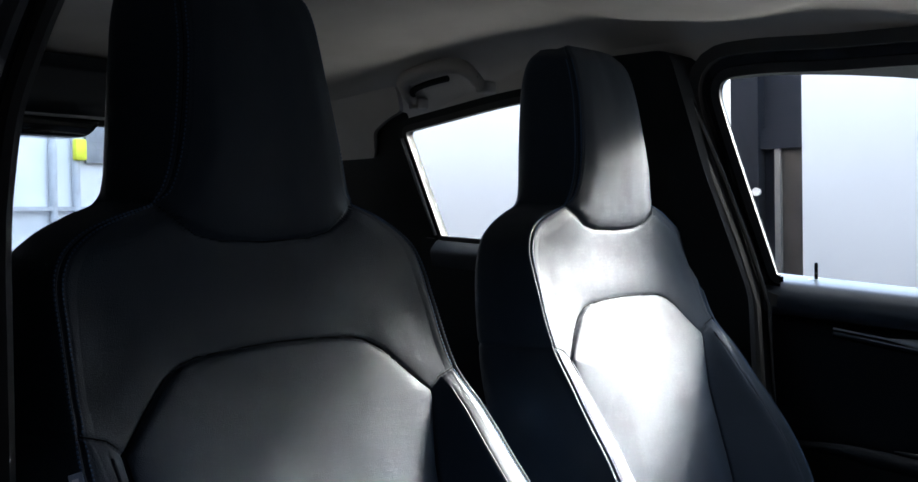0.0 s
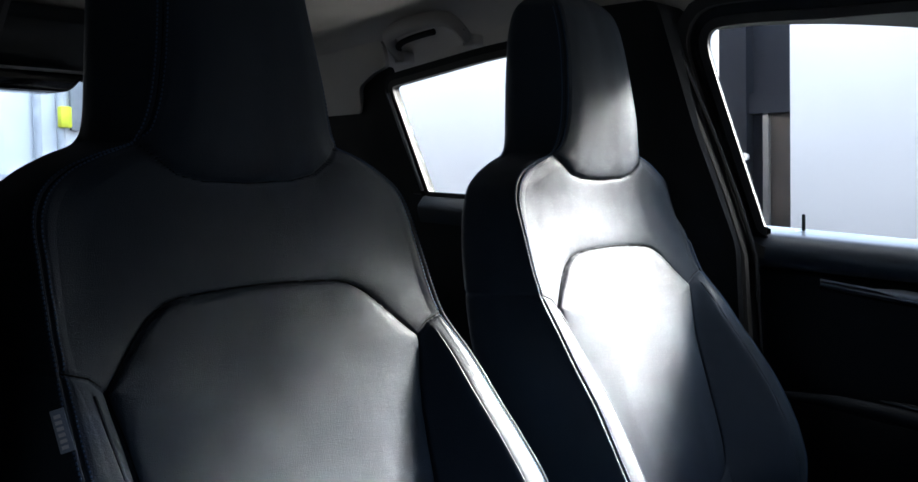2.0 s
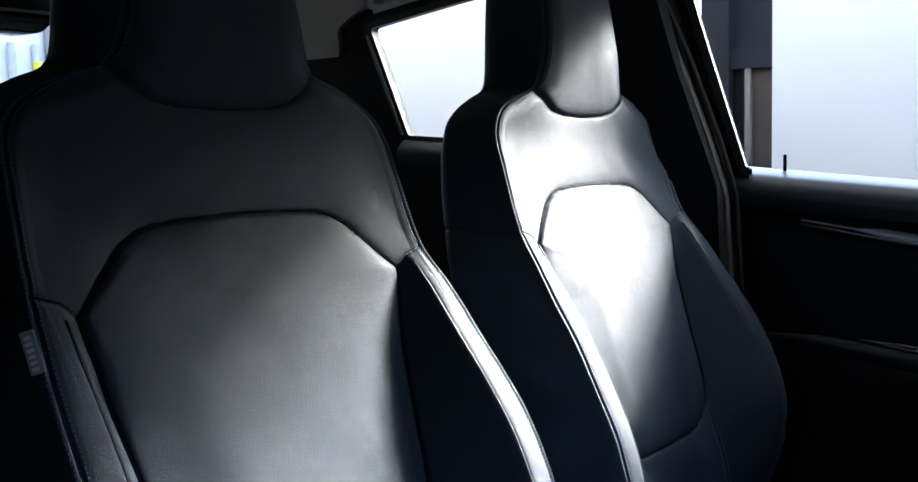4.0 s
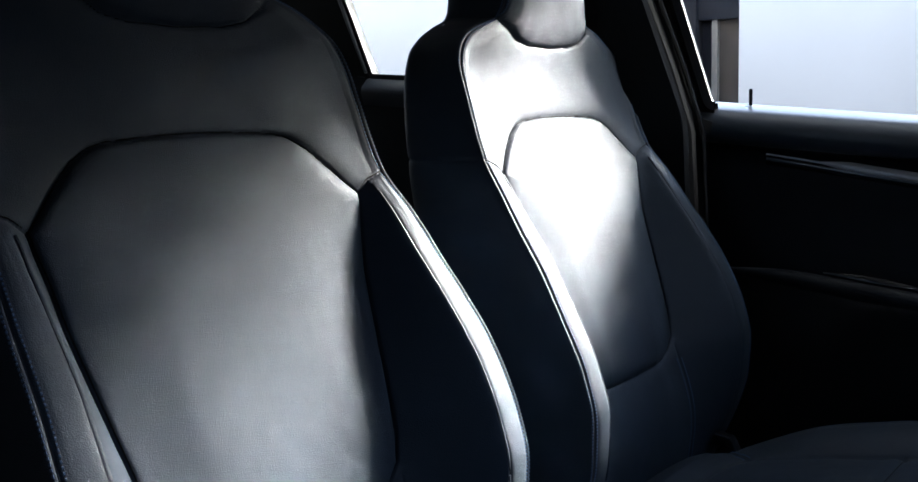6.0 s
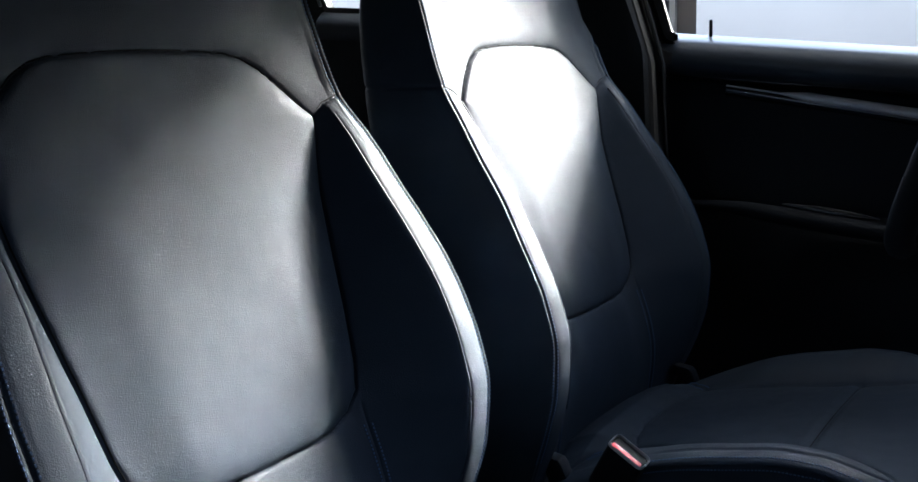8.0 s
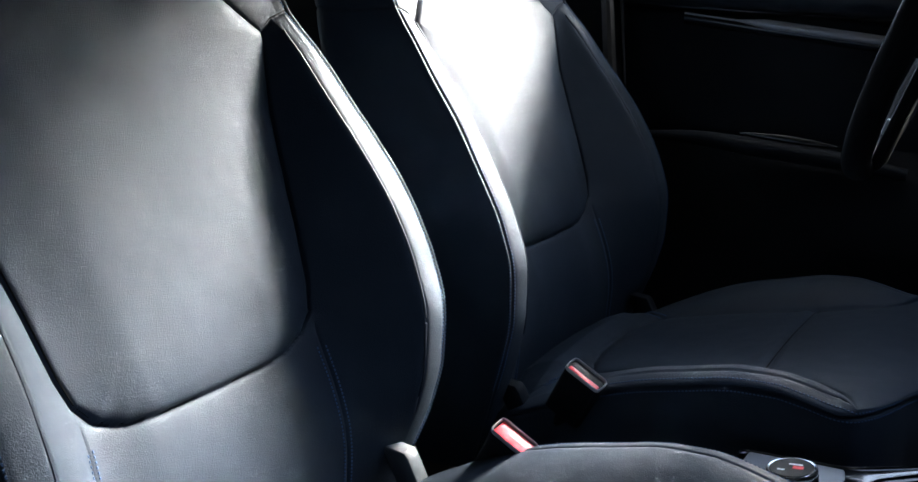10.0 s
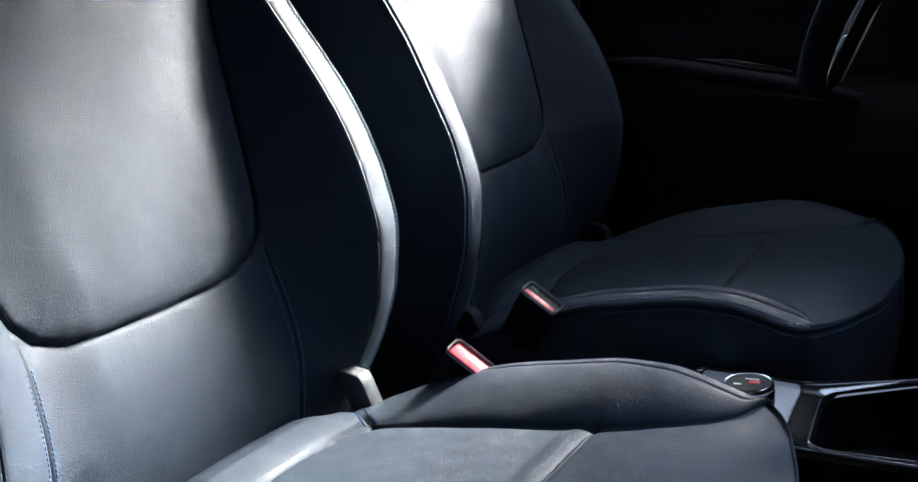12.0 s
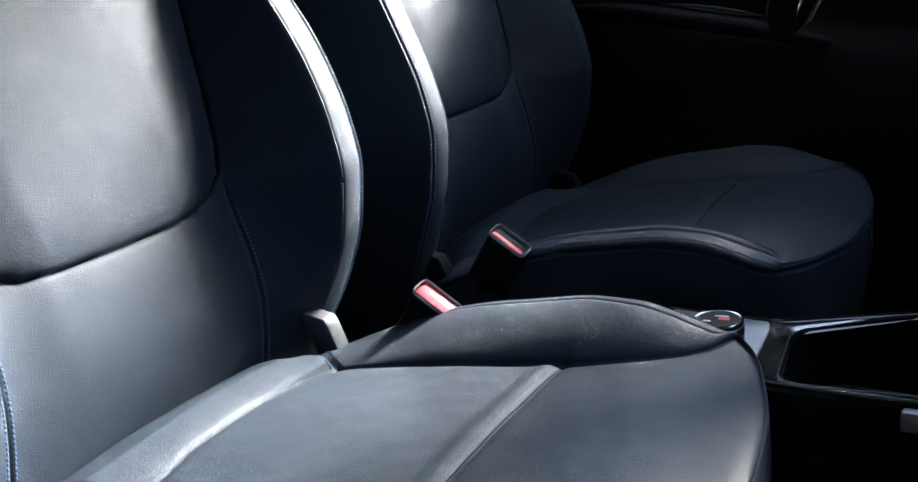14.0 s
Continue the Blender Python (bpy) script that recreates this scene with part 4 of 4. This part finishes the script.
def build_tailgate():
    t = thing("tailgate", "closed rear hatch with a raked window and brake light cover", "tailgate", kind="structure")
    # the forward slope is a dark panel for the rear lining's shade
    part("rear_header", prism([(-1.17, 1.437), (-1.06, 1.437), (-0.98, 1.462), (-0.86, 1.496), (-0.855, 1.52), (-1.17, 1.53)], CY - 0.58, CY + 0.58, bevel=0.006), SOFT_PLASTIC, t, "dark trim above the rear window, carried forward as shade on the lining")
    part("header_edge", tube([(-1.056, CY - 0.56, 1.4405), (-1.056, CY + 0.56, 1.4405)], 0.006, 8), GREY_PLASTIC, t, "pale edge of the rear header")
    lamp_cover = round_ring([(CY - 0.17, 1.438), (CY + 0.17, 1.438), (CY + 0.135, 1.400), (CY - 0.135, 1.400)], 0.02, 6)
    part("brake_light_cover", prism(lamp_cover, -1.14, -1.07, "x", bevel=0.004), GLOSS, t, "black cover of the high brake light")
    part("light_base", box(-1.10, CY - 0.30, 1.425, -1.075, CY + 0.30, 1.438, 0.003), PLASTIC, t)
    m = Matrix.Translation((-1.14, CY, 1.44)) @ pose(0, 0, 0, 0, 38, 0)
    g = part("window_glass", box(-0.002, -0.56, -0.46, 0.002, 0.56, 0.0, m=m), GLASS, t, "clear rear window glass")
    g.visible_shadow = False
    part("hatch_panel", box(-1.56, CY - 0.72, 0.32, -1.44, CY + 0.72, 1.075, 0.02), PLASTIC, t)
    return t


tailgate = build_tailgate()


def build_rear_bench():
    b = thing("rear_bench", "black leather rear bench seat in deep shade", "car seat")
    part("seat_cushion", box(-0.78, CY - 0.64, 0.42, -0.28, CY + 0.64, 0.60, 0.05, 4), LEATHER, b)
    m = Matrix.Translation((-0.80, CY, 0.52)) @ pose(0, 0, 0, 0, -17, 0)
    part("backrest", box(-0.14, -0.63, 0.0, 0.0, 0.63, 0.58, 0.045, 4, m=m), LEATHER, b)
    part("bench_base", box(-0.80, CY - 0.62, 0.31, -0.32, CY + 0.62, 0.43, 0.01), CARPET, b)
    return b


rear_bench = build_rear_bench()

# ---- dashboard, windscreen edge and front ----
dash = thing("dashboard", "dark plastic dashboard below the windscreen", "dashboard")
part("dash_top", prism(round_ring([(0.86, 0.62), (0.82, 0.92), (0.90, 1.00), (1.30, 1.02), (1.34, 0.62)], 0.05, 5), CY - 0.70, CY + 0.70), PLASTIC, dash)
part("firewall", box(1.28, CY - 0.74, 0.31, 1.36, CY + 0.74, 1.03, 0.02), PLASTIC, dash)
# out of view; thickened to keep sun off the cushion fronts
for k, sgn in enumerate((-1, 1)):
    pil = tagged(part("pillar_%d" % (3 + k), tube([(1.10, CY + sgn * 0.70, 1.02), (0.86, CY + sgn * 0.675, 1.20), (0.72, CY + sgn * 0.645, 1.36), (0.58, CY + sgn * 0.62, 1.49)], 0.055, 12), PLASTIC),
                 "black windscreen pillar trim", "pillar", kind="structure")
# out of view; carried ahead with the roof to cut light on the cushions
tagged(part("trim_4", box(0.44, CY - 0.62, 1.520, 0.66, CY + 0.62, 1.61, 0.02), HEADLINER), "unseen grey trim above the windscreen, carried ahead for shade", "trim", kind="structure")

# ---- steering wheel ----
def build_wheel():
    w = thing("steering_wheel", "black leather steering wheel with silver spoke trim", "steering wheel")
    tilt = pose(0.585, SEAT_Y + SEAT_GAP, 1.035) @ pose(0, 0, 0, 0, 22, 0)
    ring = [tilt @ Vector((0, 0.183 * math.cos(a), 0.183 * math.sin(a))) for a in np.linspace(0, math.tau, 64, endpoint=False)]
    part("rim", tube([tuple(p) for p in ring], 0.0165, 14, closed=True), PLASTIC, w, "black leather rim")
    bm = box(0.015, -0.075, -0.06, 0.06, 0.075, 0.055, 0.02, 3, m=tilt)
    part("hub", bm, PLASTIC, w)
    for sgn in (-1, 1):
        part("spoke", box(0.006, sgn * 0.12 - 0.06, -0.030, 0.024, sgn * 0.12 + 0.06, 0.012, 0.006, m=tilt), PLASTIC, w)
    part("spoke", box(0.008, -0.03, -0.178, 0.022, 0.03, -0.04, 0.005, m=tilt), PLASTIC, w)
    part("spoke_trim", box(0.004, -0.020, -0.138, 0.010, -0.010, -0.118, 0.003, m=tilt), SILVER, w, "silver spoke trim")
    part("column", tube([tuple(tilt @ Vector((0.04, 0, 0))), tuple(tilt @ Vector((0.33, 0, 0)))], 0.045, 16), PLASTIC, w)
    return w


steering_wheel = build_wheel()


# ---- centre console ----
def build_console():
    c = thing("centre_console", "black centre console with gloss frame, chrome edge and open tray", "console")
    part("console_body", box(0.10, CY - 0.075, 0.31, 0.585, CY + 0.075, 0.50, 0.02), PLASTIC, c)
    part("console_front", box(0.50, CY - 0.085, 0.31, 0.90, CY + 0.085, 0.54, 0.015), PLASTIC, c)
    outer = round_ring([(0.455, 0.240), (0.455, 0.380), (0.572, 0.382), (0.70, 0.462), (0.95, 0.52), (0.95, 0.255), (0.60, 0.226)], 0.02, 5)
    inner = round_ring([(0.600, 0.246), (0.594, 0.345), (0.600, 0.362), (0.70, 0.446), (0.93, 0.50), (0.93, 0.285), (0.615, 0.240)], 0.010, 5)
    bm = bmesh.new()
    lo = [[bm.verts.new((x, y, z)) for x, y in ring] for ring, z in ((offset_ring(outer, 0.003), 0.53), (outer, 0.594), (offset_ring(outer, -0.006), 0.600), (offset_ring(inner, 0.005), 0.600), (inner, 0.597), (offset_ring(inner, -0.006), 0.520))]
    n = len(outer)
    for a, b in zip(lo[:-1], lo[1:]):
        for i in range(n):
            bm.faces.new((a[i], a[(i + 1) % n], b[(i + 1) % n], b[i]))
    bm.faces.new(lo[-1])
    part("console_frame", bm, GLOSS, c, "gloss black frame round the tray")
    part("chrome_edge", tube([(x, y, 0.6005) for x, y in offset_ring(outer, -0.003)], 0.0014, 6, closed=True), CHROME, c, "thin chrome edge")
    part("tray_edge", tube([(x, y, 0.600) for x, y in offset_ring(inner, 0.004)], 0.0010, 6, closed=True), CHROME, c, "thin chrome edge")
    plate = round_ring([(0.470, 0.252), (0.470, 0.372), (0.566, 0.371), (0.570, 0.352), (0.573, 0.246)], 0.004, 5)
    part("switch", box(0.700, 0.222, 0.578, 0.735, 0.236, 0.596, 0.004, 3), SILVER, c, "small silver switch")
    part("selector_plate", prism(plate, 0.592, 0.602, "z", bevel=0.002), SILVER, c, "silver plate round the selector")
    return c


console = build_console()


def build_knob():
    k = thing("drive_selector", "round chrome and black drive selector knob on a silver plate", "gear selector")
    o = Vector((0.530, 0.310, 0.5945))
    def ringed(profile, n=48, wave=0.0):
        bm = bmesh.new()
        rows = [[bm.verts.new(o + Vector((r * (1 + wave * (i % 2)) * math.cos(i * math.tau / n), r * (1 + wave * (i % 2)) * math.sin(i * math.tau / n), z))) for i in range(n)] for r, z in profile]
        for a, b in zip(rows[:-1], rows[1:]):
            for i in range(n):
                bm.faces.new((a[i], a[(i + 1) % n], b[(i + 1) % n], b[i]))
        bm.faces.new(rows[-1])
        bm.faces.new(rows[0][::-1])
        return bm
    o_up = Matrix.Translation(o) @ pose(0, 0, 0, 2, -4, 0) @ Matrix.Translation(-o)
    part("knob_base", ringed([(0.030, 0.0), (0.029, 0.003), (0.026, 0.005)]), SILVER, k)
    part("knob_grip", ringed([(0.0225, -0.002), (0.0235, 0.004), (0.0240, 0.021), (0.023, 0.022)], 96, 0.03), GLOSS, k, "ribbed black grip")
    part("knob_ring", ringed([(0.0235, 0.0205), (0.0246, 0.0225), (0.0243, 0.0255), (0.0226, 0.0272), (0.0214, 0.0268)]), CHROME, k, "polished chrome ring")
    part("knob_face", ringed([(0.0214, 0.0262), (0.0206, 0.0274)]), PLASTIC, k, "dark glossy face")
    part("mark", box(o.x + 0.001, o.y - 0.003, o.z + 0.0272, o.x + 0.011, o.y + 0.003, o.z + 0.0278), RED, k, "red mark")
    part("mark", box(o.x - 0.004, o.y + 0.005, o.z + 0.0272, o.x + 0.009, o.y + 0.0075, o.z + 0.0278), WHITE, k, "white mark")
    part("mark", box(o.x - 0.012, o.y - 0.009, o.z + 0.0272, o.x - 0.005, o.y - 0.0065, o.z + 0.0278), WHITE, k, "white mark")
    for child in k.children:
        if not child.name.startswith("knob_base"):
            child.data.transform(o_up)
    return k


knob = build_knob()


# ---- belt buckles ----
def build_buckle(slot):
    """local: z along the buckle, x its long side, the open end up; slot: how much of the mouth lies open beside the button."""
    b = thing("seat_belt_buckle", "black seat belt buckle with a pale rim and red button" if slot < 0.008 else "black seat belt buckle with an open slot beside its red button", "belt buckle", "belt buckles")
    part("buckle_body", box(-0.0285, -0.0150, -0.085, 0.0285, 0.0150, -0.0025, 0.006, 3), PLASTIC, b)
    ring = round_ring([(-0.0290, -0.0155), (0.0290, -0.0155), (0.0290, 0.0155), (-0.0290, 0.0155)], 0.009, 6)
    rin = offset_ring(ring, -0.0019)
    bm = bmesh.new()
    rows = [[bm.verts.new((x, y, z)) for x, y in r] for r, z in ((ring, -0.004), (ring, -0.0012), (offset_ring(ring, -0.0012), 0.0008), (rin, 0.0), (rin, -0.008))]
    n = len(ring)
    for a, c in zip(rows[:-1], rows[1:]):
        for i in range(n):
            bm.faces.new((a[i], a[(i + 1) % n], c[(i + 1) % n], c[i]))
    part("buckle_rim", bm, PALE_PLASTIC, b, "smooth pale grey rim of the buckle")
    part("release_button", box(-0.0255, -0.0128, -0.012, 0.0255, 0.0128 - slot, -0.0022, 0.003, 3), RED, b, "red release button")
    if slot:
        part("latch_slot", box(-0.0250, 0.0130 - slot, -0.020, 0.0250, 0.0128, -0.0125, 0.001), GLOSS, b)
    if slot < 0.008:
        for i in range(5):
            part("lettering", box(-0.006 + i * 0.0040, -0.0030, -0.0024, -0.0036 + i * 0.0040, 0.0004, -0.0018), DARK_RED, b, "small dark red bars of lettering")
    part("stalk", tube([(0, 0, -0.08), (0.002, 0, -0.12), (0.006, 0, -0.20)], [0.012, 0.010, 0.010], 10, flat=0.6), PLASTIC, b)
    return b


buckle = build_buckle(0.0)
buckle.matrix_world = pose(0.284, 0.203, 0.645, 0, 31, 0) @ pose(0, 0, 0, 12, 0, 0) @ Matrix.Scale(0.84, 4)
buckle_2 = build_buckle(0.014)
buckle_2.matrix_world = pose(0.276, 0.395, 0.648, 0, 31, 0) @ pose(0, 0, 0, 12, 0, 0) @ Matrix.Scale(0.84, 4)
# the driver's covers get a darker plastic in place of the shade on them
for y, x, top, mat in ((SEAT_Y + 0.205, 0.0, 0.626, COVER), (SEAT_Y + SEAT_GAP - 0.205, -0.022, 0.604, SOFT_PLASTIC), (SEAT_Y + SEAT_GAP + 0.205, 0.0, 0.616, SOFT_PLASTIC)):
    m = Matrix.Translation((0.088 + x, 0, 0.016)) @ Matrix.Translation((0.13, y, 0.5)) @ pose(0, 0, 0, 0, -24, 0) @ Matrix.Translation((-0.13, -y, -0.5))
    outline = [(0.104, 0.48), (0.131, 0.48), (0.131, top - 0.022), (0.129, top - 0.014), (0.107, top), (0.104, top - 0.003)]
    bm = prism(outline, y - 0.011, y + 0.010, bevel=0.0025)
    bmesh.ops.transform(bm, matrix=m, verts=bm.verts)
    tagged(part("hinge_cover", bm, mat), "grey plastic cover of the seat hinge" if mat is COVER else "plastic cover of the seat hinge, darkened for shade", "hinge cover", "seat hinge covers")


# ---- grab handle ----
def build_grab():
    g = thing("grab_handle", "pale grey plastic grab handle below the headliner", "grab handle")
    pts = smooth_path([(-0.632, 0.912, 1.466), (-0.638, 0.890, 1.494), (-0.622, 0.872, 1.510), (-0.565, 0.864, 1.520), (-0.500, 0.864, 1.524), (-0.468, 0.872, 1.514), (-0.450, 0.898, 1.482)], 40)
    part("grip", tube(pts.tolist(), [0.0115 + 0.0045 * math.sin(math.pi * k / 39) for k in range(40)], 12, flat=0.9), GREY_TRIM, g)
    # two dark bars paint the shadows behind the grip and at its end
    part("slot", tube([(a + 0.006, b + 0.020, c - 0.020) for a, b, c in pts[6:24].tolist()], 0.0065, 8), PLASTIC, g, "dark bar for the shadow behind the grip")
    part("end_shade", tube([(a + 0.004, b + 0.004, c - 0.004) for a, b, c in pts[31:39].tolist()], [0.006, 0.009, 0.010, 0.010, 0.010, 0.009, 0.008, 0.005], 8), SOFT_PLASTIC, g, "dark bar for the shadow at the grip's end")
    for p in (pts[0], pts[-1]):
        part("mount", box(p[0] - 0.014, p[1] - 0.006, p[2] - 0.012, p[0] + 0.014, p[1] + 0.03, p[2] + 0.012, 0.006, 3), GREY_TRIM, g)
    return g


grab = build_grab()

# ---- outside ----
ground = tagged(part("ground", box(-400, -400, -0.2, 400, 400, 0.0), ASPHALT), "grey asphalt yard", "ground", kind="structure")
wall_n = thing("wall_north", "white clad hall wall with a gap between two parts", "wall", kind="structure")
part("cladding", box(-1.905, 6.5, 0.0, 9.0, 6.53, 3.3), WALL_WHITE, wall_n)
part("cladding", box(-9.5, 6.5, 0.0, -2.436, 6.53, 3.3), WALL_WHITE, wall_n)
hall = thing("dark_building", "dark blue-grey building with a glazed door, seen through a gap", "building")
part("wall", box(-8.0, 8.2, 0.0, 3.0, 8.5, 3.0), WALL_DARK, hall)
part("masonry", box(-2.76, 8.17, 0.0, -1.0, 8.2, 1.80), BRICK, hall)
part("beam", box(-3.4, 8.10, 1.80, -1.0, 8.2, 1.98), WALL_DARK, hall)
part("door_post", box(-2.745, 8.12, 0.0, -2.695, 8.17, 1.80), COVER, hall, "pale door post")
part("wall_lamp", tube([(-2.882, 8.04, 1.434), (-2.882, 8.08, 1.434)], 0.035, 16), PALE_METAL, hall, "small pale round fitting")
part("column", box(-3.12, 8.05, 0.0, -2.86, 8.2, 2.95), WALL_DARK, hall)
wall_w = thing("wall_west", "pale concrete yard wall with pipes and a rail", "wall", kind="structure")
part("wall_face", box(-9.4, -6.0, 0.0, -9.1, 7.2, 4.0), CONCRETE, wall_w)
for y in (5.16, 5.42):
    part("pipe", tube([(-9.05, y, 0.0), (-9.05, y, 2.3)], 0.04, 10), PALE_METAL, wall_w)
part("rail", box(-9.07, -2.0, 1.39, -9.02, 6.0, 1.43), PALE_METAL, wall_w)
part("lattice", box(-9.07, 5.53, 1.88, -9.03, 6.3, 2.7), GREY_PLASTIC, wall_w)
YELLOW = material("yellow sign paint", (0.85, 0.85, 0.05), 0.5)
sign = tagged(part("warning_lamp", box(-9.04, 5.37, 1.90, -8.96, 5.50, 2.12, 0.02), YELLOW), "bright yellow warning lamp on the yard wall", "lamp")
# added out of view: two sheets and two walls that darken the interior
canopy = tagged(part("canopy", box(-14, -3.9, 2.9, 0.9, 2.4, 3.1), LIGHT_BLOCK), "unseen dark sheet added over the car's open side to block sky", "canopy", kind="structure")
sky_block = tagged(part("canopy", box(0.9, -3.9, 2.9, 3.3, 0.25, 3.1), LIGHT_BLOCK), "unseen dark sheet added ahead of the car's open side to block sky", "canopy", kind="structure")
front = tagged(part("shade_wall_east", box(3.0, -4.2, 0.0, 3.3, 6.49, 3.2), LIGHT_BLOCK), "unseen dark wall added ahead of the car to block sky", "wall", kind="structure")
back = tagged(part("shade_wall_south", box(-14, -4.2, 0.0, 14, -3.9, 2.9), LIGHT_BLOCK), "unseen dark wall added behind the car to block sky", "wall", kind="structure")
